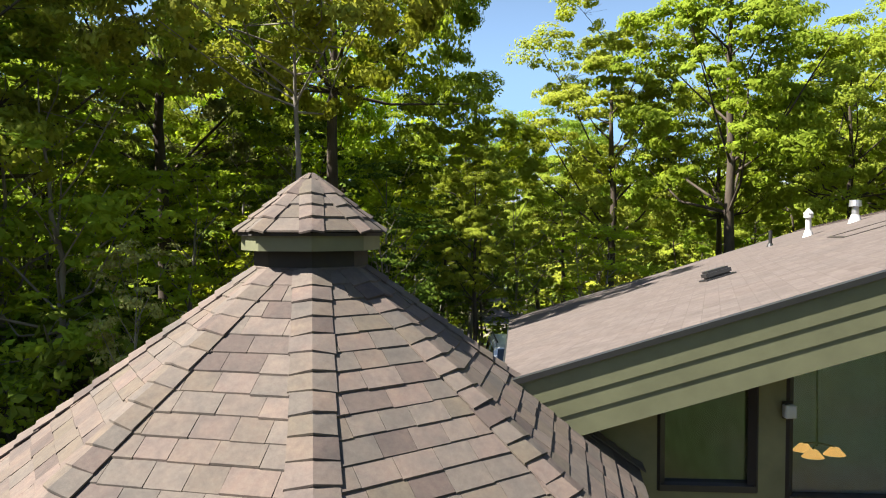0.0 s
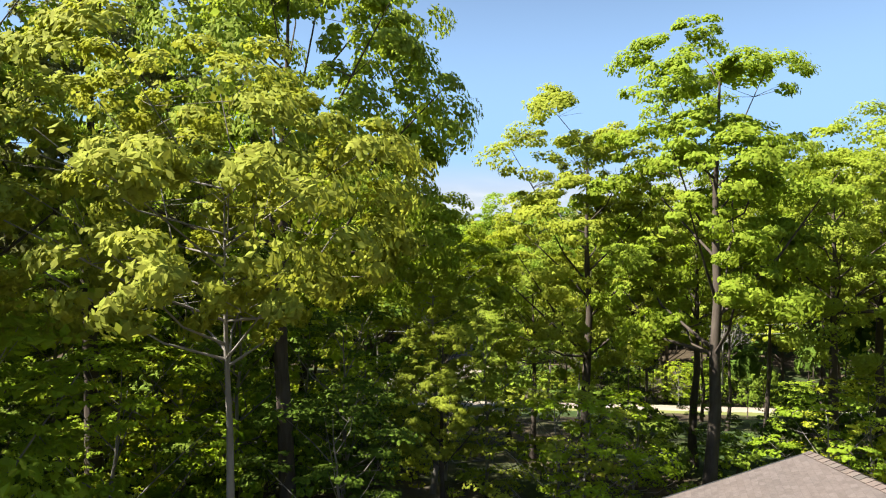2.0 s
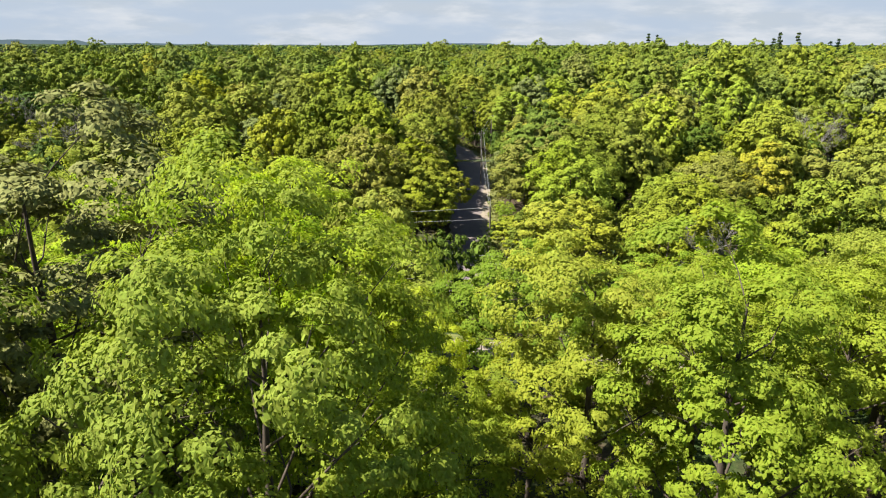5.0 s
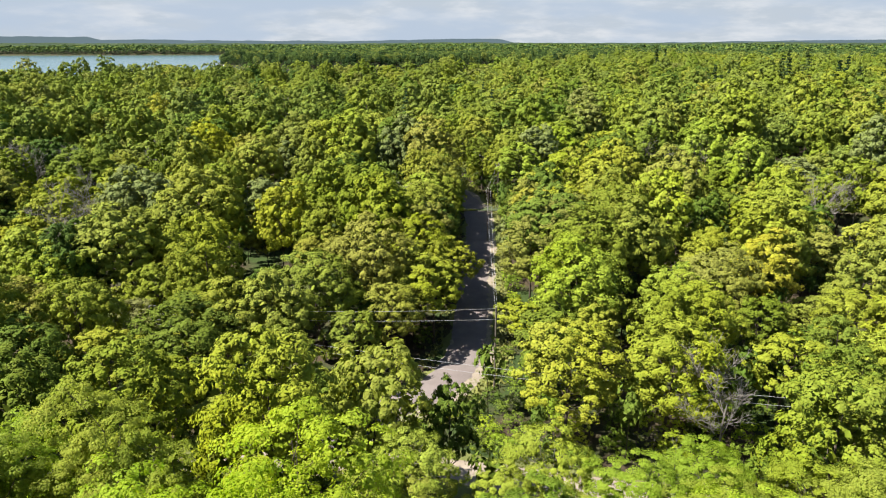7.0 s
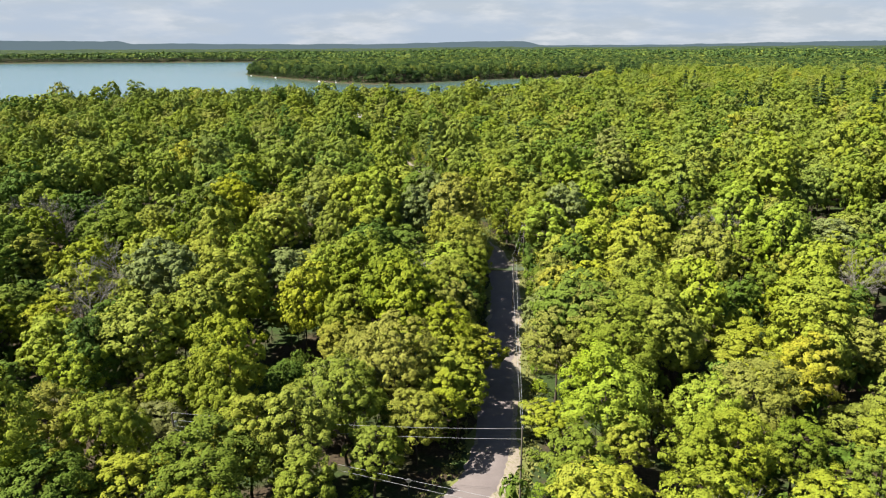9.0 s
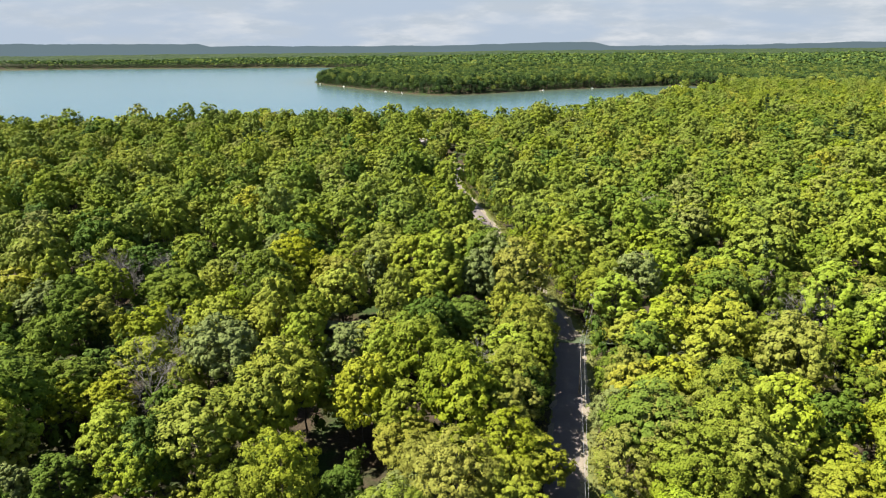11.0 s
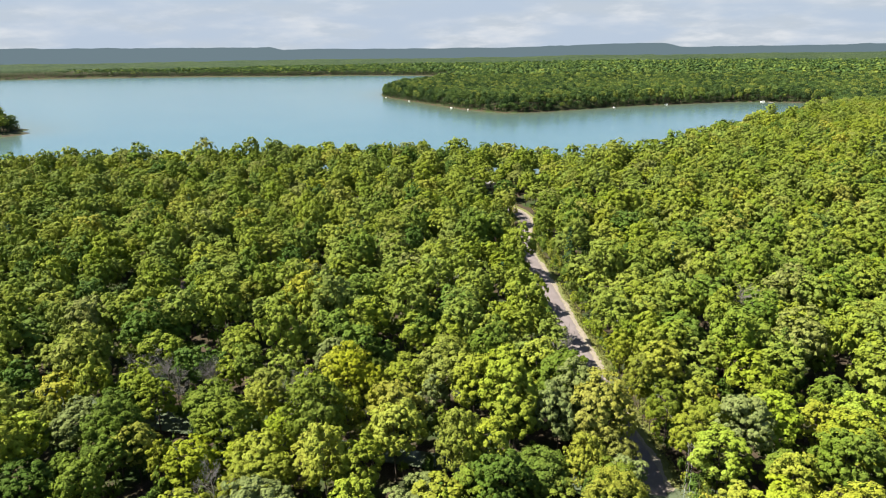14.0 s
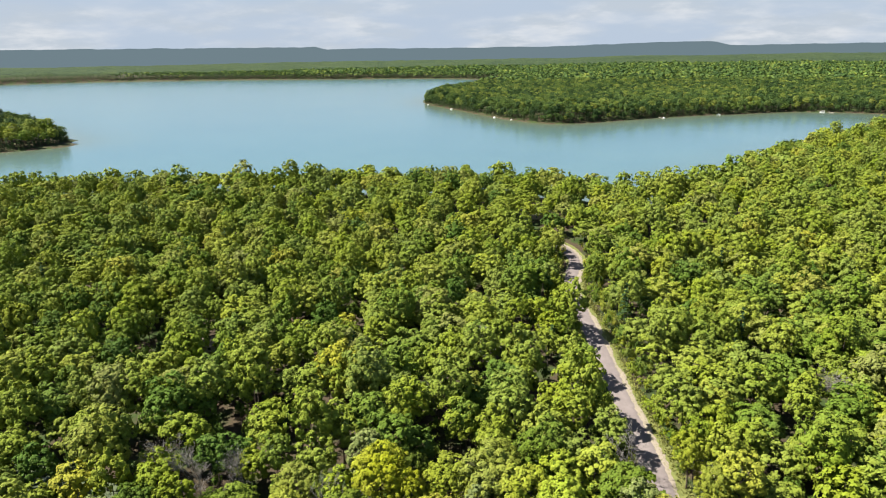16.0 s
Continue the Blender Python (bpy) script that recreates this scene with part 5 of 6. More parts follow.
def hip_caps(k, r0, z0, r1, z1, expose, half):
    """Folded cap shingles up one hip, as two upper faces sharing the fold."""
    a, b = ring(r0, z0, k), ring(r1, z1, k)
    run = (b - a).length
    up = (b - a).normalized()
    out = []
    for c in range(int(run / expose)):
        s0, s1 = c * expose - 0.01, min(run, c * expose + expose * 1.2)
        wings = []
        for side in (1, -1):
            w = ((ring(r0, z0, k + side) - a).normalized() - up * ((ring(r0, z0, k + side) - a).normalized().dot(up))).normalized()
            wings.append(w)
        n = -(wings[0] + wings[1]).normalized()
        n = n if n.z > 0 else -n
        sag = rnd.uniform(-0.008, 0.008)
        lift0, lift1 = rnd.uniform(0.026, 0.034), 0.012
        hw = half * rnd.uniform(0.94, 1.06)
        e = rnd.uniform(-0.012, 0.012)
        out.append(([a + up * (s0 + sag) + n * lift0, a + up * (s0 + sag + e + 0.012) + wings[0] * hw + n * (lift0 - 0.008), a + up * s1 + wings[0] * hw * 0.96 + n * lift1, a + up * s1 + n * lift1],
                    [a + up * (s0 + sag) + n * lift0, a + up * s1 + n * lift1, a + up * s1 + wings[1] * hw * 0.96 + n * lift1, a + up * (s0 + sag - e + 0.012) + wings[1] * hw + n * (lift0 - 0.008)]))
    return out


def piece(name, plates, parent, mat, thick=0.012):
    bm = bmesh.new()
    for corners in plates:
        slab(bm, corners, (0, 0, -thick))
    return part(name, bm, mat, parent)


bm_rest = bmesh.new()
for k in range(SIDES):
    front = k in (6, 7, 0, 1)
    for corners in shingle_tabs(k, R_EAVE, Z_EAVE, R_TOP, Z_TOP, 0.142, 0.225):
        if front:
            piece("shingle", [corners], turret, SHINGLE)
        else:
            slab(bm_rest, corners, (0, 0, -0.012))
    for plates in hip_caps(k, R_EAVE + 0.02, Z_EAVE, R_TOP, Z_TOP, 0.142, 0.135):
        if k in (6, 7, 0, 1, 2):
            piece("hip_shingle", plates, turret, SHINGLE)
        else:
            for corners in plates:
                slab(bm_rest, corners, (0, 0, -0.012))
tagged(part("shingles", bm_rest, SHINGLE, turret), kind="stuff")
# the little cap roof on the lantern
CAP = (0.52, 9.005, 0.02, 9.42)
bm = octagon_cone(CAP[0] - 0.01, CAP[1] - 0.01, 0.01, CAP[3] - 0.015, 0.02)
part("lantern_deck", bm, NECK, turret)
for k in range(SIDES):
    for corners in shingle_tabs(k, *CAP, 0.135, 0.42):
        piece("shingle", [corners], turret, SHINGLE)
    for plates in hip_caps(k, *CAP, 0.135, 0.085):
        piece("hip_shingle", plates, turret, SHINGLE)

# ---------------------------------------------------------------- the house


def roof_z(x, y):
    return 8.36 + 0.315 * x - 0.11 * y


def roof_point(x, y, up=0.0):
    return Vector((x, y, roof_z(x, y) + up))


house = thing("house", Matrix(), "single-storey house with a low shingled roof and sage green eaves", "house")
NEAR_L, FAR_L, FAR_R, NEAR_R = (0.15, 4.75), (0.72, 17.0), (8.2, 17.2), (7.6, 4.4)
E_NEAR, E_FAR = (15.2, 4.2), (15.6, 17.3)


def back_point(x, y, up=0.0):
    """The slope on the other side of the ridge."""
    t = (x - 7.6) / 7.6
    return Vector((x, y, roof_z(7.9, y) - max(0, t) * 2.3 + up))


def roof_plate(name, corners, zfun, mat, up, thick, nx, ny):
    """A roof plate with its local x along the courses, so that its courses lie level."""
    a, b, c, d = [zfun(*p, up) for p in corners]
    bm = bmesh.new()
    slab(bm, [a, b, c, d], (0, 0, -thick))
    ob = part(name, bm, mat, house)
    return ob


def laid(ob, m):
    """Give the mesh a local frame m without moving it."""
    ob.data.transform(m.inverted())
    ob.matrix_basis = m
    return ob


g = Vector((0.315, -0.11, 0))
fall = Vector((g.x, g.y, g.length_squared)).normalized()
level = Vector((0.11, 0.315, 0)).normalized()
roof_frame = Matrix.Translation(roof_point(*NEAR_L)) @ Matrix((level, fall, level.cross(fall))).transposed().to_4x4()
laid(roof_plate("roof", (NEAR_L, FAR_L, FAR_R, NEAR_R), roof_point, ROOF, 0.0, 0.03, 1, 1), roof_frame)
part("roof", slab(bmesh.new(), [back_point(*NEAR_R, -0.01), back_point(*FAR_R, -0.01), back_point(*E_FAR), back_point(*E_NEAR)], (0, 0, -0.10)), ROOF, house)
# ridge caps
bm = bmesh.new()
a, b = roof_point(*NEAR_R), roof_point(*FAR_R)
n = 58
for i in range(n):
    p, q = a.lerp(b, i / n), a.lerp(b, min(1, (i + 1.1) / n))
    for sx in (-0.17, 0.17):
        zz = roof_z(p.x + sx, p.y) if sx < 0 else p.z - 0.05
        slab(bm, [p + Vector((0, 0, 0.04)), q + Vector((0, 0, 0.02)), Vector((q.x + sx, q.y, zz - p.z + q.z + 0.015)), Vector((p.x + sx, p.y, zz + 0.03))], (0, 0, -0.012))
part("ridge_cap", bm, SHINGLE, house)
# the rake: black drip edge, then three boards stepping back
UPS = Vector((0, 0, 1))
for i, (back, z1, z0, mat, nm) in enumerate(((-0.02, 0.006, -0.038, BLACK, "drip_edge"), (0.0, -0.04, -0.235, SAGE, "rake_board"), (0.006, -0.237, -0.38, SAGE, "rake_board"), (0.012, -0.382, -0.56, SAGE, "rake_board"))):
    bm = bmesh.new()
    pa, pb = roof_point(NEAR_L[0] + 0.01 + 0.02 * i, NEAR_L[1]), roof_point(*NEAR_R)
    off = Vector((0, back, 0))
    slab(bm, [pa + off + UPS * z1, pb + off + UPS * z1, pb + off + UPS * z1 + Vector((0, 0.06, 0)), pa + off + UPS * z1 + Vector((0, 0.06, 0))], (0, 0, z0 - z1))
    part(nm, bm, mat, house)
    bm = bmesh.new()
    pa, pb = roof_point(NEAR_L[0] + back, NEAR_L[1] + 0.05), roof_point(FAR_L[0] + back, FAR_L[1] - 0.03)
    slab(bm, [pa + UPS * z1, pa + UPS * z1 + Vector((0.05, 0, 0)), pb + UPS * z1 + Vector((0.05, 0, 0)), pb + UPS * z1], (0, 0, z0 - z1))
    part("eave_board" if nm != "drip_edge" else nm, bm, mat, house)
    bm = bmesh.new()
    pa, pb = roof_point(FAR_L[0], FAR_L[1] - back), roof_point(FAR_R[0], FAR_R[1] - back)
    slab(bm, [pa + UPS * z1, pb + UPS * z1, pb + UPS * z1 - Vector((0, 0.05, 0)), pa + UPS * z1 - Vector((0, 0.05, 0))], (0, 0, z0 - z1))
    part("rake_board" if nm != "drip_edge" else nm, bm, mat, house)
G0 = 3.9
WALL_Y = 5.22


def wall_block(x0, x1, z0, z1=None, y=WALL_Y, thick=0.16):
    """Part of the near wall; without z1 it reaches the roof's underside."""
    bm = bmesh.new()
    t0 = z1 if z1 is not None else roof_z(x0, y + thick) - 0.14
    t1 = z1 if z1 is not None else roof_z(x1, y + thick) - 0.14
    slab(bm, [(x0, y, t0), (x1, y, t1), (x1, y + thick, t1), (x0, y + thick, t0)], (0, 0, 0))
    bmesh.ops.delete(bm, geom=list(bm.verts), context="VERTS")
    v = [bm.verts.new(p) for p in ((x0, y, z0), (x1, y, z0), (x1, y + thick, z0), (x0, y + thick, z0), (x0, y, t0), (x1, y, t1), (x1, y + thick, t1), (x0, y + thick, t0))]
    for f in ((3, 2, 1, 0), (4, 5, 6, 7), (0, 1, 5, 4), (1, 2, 6, 5), (2, 3, 7, 6), (3, 0, 4, 7)):
        bm.faces.new([v[i] for i in f])
    return bm


def win_top(x):
    return roof_z(x, WALL_Y) - 0.62


OPENINGS = [(1.42, 2.17, 6.93), (2.42, 3.55, 6.86), (3.85, 4.95, 6.86), (5.25, 6.35, 6.86)]
edge = 0.62
for x0, x1, sill in OPENINGS:
    part("wall", wall_block(edge, x0, G0), OLIVE_WALL, house)
    part("wall", wall_block(x0, x1, G0, sill), OLIVE_WALL, house)
    bm = bmesh.new()
    v = []
    for yy in (WALL_Y, WALL_Y + 0.16):
        for xx, tt in ((x0, 0), (x1, 0), (x1, 1), (x0, 1)):
            v.append(bm.verts.new((xx, yy, roof_z(xx, WALL_Y + 0.16) - 0.14 if tt else win_top(xx))))
    for f in ((0, 1, 2, 3), (7, 6, 5, 4), (0, 4, 5, 1), (1, 5, 6, 2), (2, 6, 7, 3), (3, 7, 4, 0)):
        bm.faces.new([v[i] for i in f])
    part("wall", bm, OLIVE_WALL, house)
    win = part("window", slab(bmesh.new(), [(x0, WALL_Y - 0.02, sill + 0.05), (x1, WALL_Y - 0.02, sill + 0.05), (x1, WALL_Y + 0.1, sill + 0.05), (x0, WALL_Y + 0.1, sill + 0.05)], (0, 0, -0.05)),
               DARK_TRIM, house, "dark-framed window")
    bm = bmesh.new()
    for a, b in (((x0, sill), (x0, win_top(x0))), ((x1, sill), (x1, win_top(x1))), ((x0, win_top(x0)), (x1, win_top(x1)))):
        rod(bm, (a[0], WALL_Y + 0.03, a[1]), (b[0], WALL_Y + 0.03, b[1]), 0.05, 0.05, 4)
    part("window_frame", bm, DARK_TRIM, win)
    bm = bmesh.new()
    v = [bm.verts.new(p) for p in ((x0, WALL_Y + 0.06, sill), (x1, WALL_Y + 0.06, sill), (x1, WALL_Y + 0.06, win_top(x1)), (x0, WALL_Y + 0.06, win_top(x0)))]
    bm.faces.new(v)
    pane = part("pane", bm, GLASS, win)
    pane.visible_shadow = False
    edge = x1
part("wall", wall_block(edge, 7.6, G0), OLIVE_WALL, house)
bm = wall_block(7.6, 14.6, G0, 7.6)
part("wall", bm, OLIVE_WALL, house)
for (xa, ya), (xb, yb), top in (((0.80, 5.38), (1.25, 16.5), None), ((1.25, 16.5), (14.8, 16.7), 6.9), ((14.8, 16.7), (14.6, 5.22), 6.9)):
    bm = bmesh.new()
    d = Vector((yb - ya, xa - xb, 0)).normalized() * 0.15
    ta, tb = (top, top) if top else (roof_z(xa, ya) - 0.14, roof_z(xb, yb) - 0.14)
    v = [bm.verts.new(p) for p in ((xa, ya, G0), (xb, yb, G0), (xb + d.x, yb + d.y, G0), (xa + d.x, ya + d.y, G0), (xa, ya, ta), (xb, yb, tb), (xb + d.x, yb + d.y, tb), (xa + d.x, ya + d.y, ta))]
    for f in ((3, 2, 1, 0), (4, 5, 6, 7), (0, 1, 5, 4), (1, 2, 6, 5), (2, 3, 7, 6), (3, 0, 4, 7)):
        bm.faces.new([v[i] for i in f])
    part("wall", bm, OLIVE_WALL, house)
part("floor", box(bmesh.new(), (13.6, 11.0, 0.2), Matrix.Translation((7.8, 11.0, 4.35))), TIMBER, house)
# two panels added behind the glass: painted blue and brown reflections
part("partition", box(bmesh.new(), (4.7, 0.12, 3.5), Matrix.Translation((4.75, 8.0, 6.2))), PALE_REFLECTION, house, "added pale blue panel standing in for a reflection in the window")
part("partition", box(bmesh.new(), (0.12, 2.5, 3.5), Matrix.Translation((2.3, 6.68, 6.2))), TIMBER, house, "added brown timber panel standing in for a reflection in the window")
# pendant lamp with three amber shades behind the second window
AMBER = Nodes("amber_glow")
AMBER.bsdf.inputs["Emission Color"].default_value = (1.0, 0.55, 0.16, 1)
AMBER.bsdf.inputs["Emission Strength"].default_value = 0.22
AMBER = AMBER.done((0.7, 0.42, 0.15), 0.5)
pend = thing("pendant_lamp", Matrix.Translation((3.22, 7.0, 6.86)) @ Matrix.Scale(0.8, 4), "lit pendant lamp with three amber glass shades", "lamp")
part("stem", rod(bmesh.new(), (0, 0, 0.1), (0, 0, 1.6), 0.012), BLACK, pend)
for i in range(3):
    a = i * 2.094
    bm = bmesh.new()
    rod(bm, (0.2 * math.cos(a), 0.2 * math.sin(a), 0.0), (0.2 * math.cos(a), 0.2 * math.sin(a), 0.09), 0.13, 0.05, 12)
    part("shade", bm, AMBER, pend)
    part("arm", rod(bmesh.new(), (0, 0, 0.14), (0.2 * math.cos(a), 0.2 * math.sin(a), 0.1), 0.01), BLACK, pend)


# pale trim block beside the second window, added as a plain box without light
trim_block = thing("wall_lamp", Matrix.Translation((2.40, 5.16, 7.60)) @ Matrix.Scale(0.7, 4), "small pale block on the olive siding", "lamp")
part("backplate", box(bmesh.new(), (0.11, 0.03, 0.20), Matrix.Translation((0, 0.055, 0.0)), 0.006), DARK_TRIM, trim_block)
part("shade", box(bmesh.new(), (0.13, 0.09, 0.15), None, 0.012), WHITE, trim_block)


def on_roof(name, x, y, label):
    return thing(name, Matrix.Translation(roof_point(x, y, -0.005)), label, "roof vent")


vent = on_roof("roof_vent", 3.2, 8.98, "low black metal roof vent on the shingles")
bm = bmesh.new()
tilt = Matrix.Rotation(-0.30, 4, "Y") @ Matrix.Rotation(-0.11, 4, "X")
box(bm, (0.40, 0.36, 0.02), tilt @ Matrix.Translation((0, 0, 0.015)))
part("flange", bm, BLACK, vent)
bm = bmesh.new()
prism(bm, [(-0.17, -0.15), (0.17, -0.15), (0.17, 0.15), (-0.17, 0.15)], 0.11, tilt @ Matrix.Translation((0, 0, 0.02)))
bmesh.ops.bevel(bm, geom=list(bm.edges), offset=0.03, segments=2, affect="EDGES")
part("hood", bm, BLACK, vent)
pipe = on_roof("vent_pipe", 6.3, 12.9, "white metal vent pipe with a conical cap")
part("flashing", rod(bmesh.new(), (0, 0, -0.05), (0, 0, 0.12), 0.11, 0.06, 14), WHITE, pipe)
part("pipe", rod(bmesh.new(), (0, 0, 0.0), (0, 0, 0.40), 0.052, 0.052, 14), WHITE, pipe)
part("collar", rod(bmesh.new(), (0, 0, 0.36), (0, 0, 0.44), 0.085, 0.085, 14), WHITE, pipe)
part("cap", rod(bmesh.new(), (0, 0, 0.44), (0, 0, 0.54), 0.095, 0.01, 14), WHITE, pipe)
flue = on_roof("vent_pipe", 7.2, 12.95, "galvanised flue with a flat rain cap")
part("flashing", rod(bmesh.new(), (0, 0, -0.05), (0, 0, 0.14), 0.13, 0.07, 14), WHITE, flue)
part("pipe", rod(bmesh.new(), (0, 0, 0.0), (0, 0, 0.30), 0.062, 0.062, 14), GALV, flue)
part("cap", rod(bmesh.new(), (0, 0, 0.30), (0, 0, 0.42), 0.11, 0.10, 14), GALV, flue)
stub = on_roof("vent_pipe", 5.87, 13.55, "short black plumbing vent pipe")
part("pipe", rod(bmesh.new(), (0, 0, -0.03), (0, 0, 0.32), 0.033, 0.033, 12), BLACK, stub)
part("flashing", rod(bmesh.new(), (0, 0, -0.06), (0, 0, 0.06), 0.09, 0.045, 12), BLACK, stub)
sky_l = thing("skylight", roof_frame @ Matrix.Translation(roof_frame.inverted() @ roof_point(5.75, 9.75)), "dark-framed skylight set flat in the shingled roof", "skylight")
bm = bmesh.new()
for p, s in (((0, 0.55, 0.05), (1.2, 0.07, 0.12)), ((0, -0.55, 0.05), (1.2, 0.07, 0.12)), ((0.6, 0, 0.05), (0.07, 1.17, 0.12)), ((-0.6, 0, 0.05), (0.07, 1.17, 0.12))):
    box(bm, s, Matrix.Translation(p))
part("frame", bm, DARK_TRIM, sky_l)
part("pane", box(bmesh.new(), (1.14, 1.04, 0.02), Matrix.Translation((0, 0, 0.07))), CARGLASS, sky_l)

# ---------------------------------------------------------------- the parked car
CAR_X, CAR_Y = 1.05, 19.05
car = thing("car", Matrix.Translation((CAR_X, CAR_Y, height(CAR_X, CAR_Y) + 0.02)) @ Matrix.Rotation(0.06, 4, "Z"), "silver sport utility vehicle parked on the drive beside the house", "car")


def car_shape(profile, width, taper, m=None):
    """A side profile in y, z drawn out across x, narrower to the top."""
    bm = bmesh.new()
    zs = [p[1] for p in profile]
    lo, hi = min(zs), max(zs)
    sides = []
    for sx in (-1, 1):
        sides.append([bm.verts.new((sx * width / 2 * (1 - taper * (z - lo) / (hi - lo)), y, z)) for y, z in profile])
    bm.faces.new(sides[0][::-1])
    bm.faces.new(sides[1])
    for i in range(len(profile)):
        j = (i + 1) % len(profile)
        bm.faces.new((sides[0][i], sides[0][j], sides[1][j], sides[1][i]))
    bmesh.ops.recalc_face_normals(bm, faces=bm.faces)
    bmesh.ops.bevel(bm, geom=list(bm.edges), offset=0.05, segments=2, affect="EDGES")
    return bm


# the nose points to -y
part("body", car_shape([(-2.25, 0.38), (2.2, 0.38), (2.25, 0.95), (2.2, 1.08), (-1.15, 1.08), (-2.05, 0.95), (-2.28, 0.72)], 1.82, 0.06), SILVER, car)
part("cabin", car_shape([(-1.15, 1.04), (2.18, 1.04), (1.95, 1.66), (1.5, 1.72), (-0.25, 1.70), (-0.55, 1.62)], 1.68, 0.16), SILVER, car)
part("windscreen", slab(bmesh.new(), [(-0.74, -1.13, 1.10), (0.74, -1.13, 1.10), (0.64, -0.56, 1.60), (-0.64, -0.56, 1.60)], (0, 0.05, -0.05)), CARGLASS, car, "tinted windscreen")
bpy.data.objects["windscreen"].location = (0, -0.045, 0.03)
for sx in (-1, 1):
    part("side_window", slab(bmesh.new(), [(sx * 0.845, -0.75, 1.14), (sx * 0.845, 1.9, 1.14), (sx * 0.755, 1.75, 1.58), (sx * 0.755, -0.4, 1.58)], (-sx * 0.03, 0, 0)), CARGLASS, car, "tinted side glass")
    part("headlight", box(bmesh.new(), (0.38, 0.12, 0.16), Matrix.Translation((sx * 0.68, -2.18, 0.80)), 0.03), WHITE, car, "clear headlight")
    part("mirror", box(bmesh.new(), (0.2, 0.12, 0.15), Matrix.Translation((sx * 0.98, -0.75, 1.12)), 0.03), SILVER, car)
    part("roof_rail", rod(bmesh.new(), (sx * 0.62, -0.2, 1.76), (sx * 0.62, 1.7, 1.76), 0.022), BLACK, car, "black roof rail")
    for wy in (-1.4, 1.4):
        wheel = part("wheel", rod(bmesh.new(), (sx * 0.70, wy, 0.36), (sx * 0.93, wy, 0.36), 0.36, 0.36, 20), RUBBER, car, "black tyre on an alloy wheel")
        part("rim", rod(bmesh.new(), (sx * 0.86, wy, 0.36), (sx * 0.945, wy, 0.36), 0.24, 0.22, 14), GALV, wheel)
part("grille", box(bmesh.new(), (0.9, 0.06, 0.22), Matrix.Translation((0, -2.24, 0.74)), 0.02), BLACK, car)
part("bumper", box(bmesh.new(), (1.76, 0.2, 0.22), Matrix.Translation((0, -2.2, 0.48)), 0.05), SILVER, car)

# ---------------------------------------------------------------- poles, wires and a sign


def pole(x, y, tall, label, arm=True, turn=0.0, box_on=False):
    p = thing("utility_pole", Matrix.Translation((x, y, height(x, y) - 0.3)) @ Matrix.Rotation(turn, 4, "Z"), label, "utility pole", "poles along the road")
    part("post", rod(bmesh.new(), (0, 0, 0), (0, 0, tall + 0.3), 0.16, 0.105, 12), WOODPOLE, p)
    if arm:
        part("crossarm", box(bmesh.new(), (1.5, 0.09, 0.11), Matrix.Translation((0, -0.12, tall - 0.35))), WOODPOLE, p)
        for sx in (-0.65, 0.65):
            part("insulator", rod(bmesh.new(), (sx, -0.12, tall - 0.3), (sx, -0.12, tall - 0.12), 0.05, 0.03, 8), WHITE, p)
    part("insulator", rod(bmesh.new(), (0, 0, tall + 0.28), (0, 0, tall + 0.48), 0.045, 0.03, 8), WHITE, p)
    if box_on:
        can = part("transformer", rod(bmesh.new(), (0.34, 0, tall - 2.0), (0.34, 0, tall - 1.1), 0.22, 0.22, 14), GALV, p, "grey transformer can")
        part("bushing", rod(bmesh.new(), (0.34, 0, tall - 1.1), (0.34, 0, tall - 0.85), 0.05, 0.03, 8), WHITE, can)
    return Vector((x, y, height(x, y) + tall))


def wire(a, b, sag, radius=0.016):
    cu = bpy.data.curves.new("wire", "CURVE")
    cu.dimensions, cu.bevel_depth, cu.bevel_resolution = "3D", radius, 1
    sp = cu.splines.new("POLY")
    n = 18
    sp.points.add(n)
    for i in range(n + 1):
        t = i / n
        p = a.lerp(b, t) - Vector((0, 0, sag * 4 * t * (1 - t)))
        sp.points[i].co = (*p, 1)
    cu.materials.append(WIRE)
    return tagged(new("wire", cu), "grey overhead cable strung between utility poles", "wire", "overhead wires")


pA = pole(6.3, 92.0, 12.4, "tall bare timber utility pole on the grass verge", False)
pB = pole(8.9, 158.0, 13.0, "timber utility pole at the bend of the road")
pC = pole(13.2, 185.0, 12.0, "timber utility pole among the roadside trees")
pD = pole(-6.5, 262.0, 12.0, "timber utility pole beside the sandy shoulder")
pL = pole(-44.0, 97.0, 10.5, "timber utility pole with a grey transformer at the junction", False, 0.5, True)
pR = pole(58.0, 65.5, 10.0, "timber utility pole by the crossing road", False)
H = Vector((0, 0, 0.2))
for dx in (-0.45, 0.45):
    wire(pA + Vector((dx * 0.3, 0, 0.1)) - H * (2 if dx > 0 else 0), pB + Vector((dx, -0.12, -0.15)), 1.0)
    wire(pB + Vector((dx, -0.12, -0.15)), pC + Vector((dx, -0.12, -0.15)), 0.5)
    wire(pC + Vector((dx, -0.12, -0.15)), pD + Vector((dx, -0.12, -0.15)), 1.2)
wire(pL + H, pA - H, 0.7)
wire(pL - H * 5, pA - H * 9, 0.7)
wire(pL - H * 9, pR - H, 1.6)
wire(pL - H * 13, pR - H * 6, 1.7)
sign = thing("stop_sign", Matrix.Translation((-9.3, 93.5, height(-9.3, 93.5) - 0.2)), "octagonal road sign on a steel post, seen from its bare back", "sign")
part("post", box(bmesh.new(), (0.07, 0.05, 3.0), Matrix.Translation((0, 0, 1.5))), GALV, sign)
bm = bmesh.new()
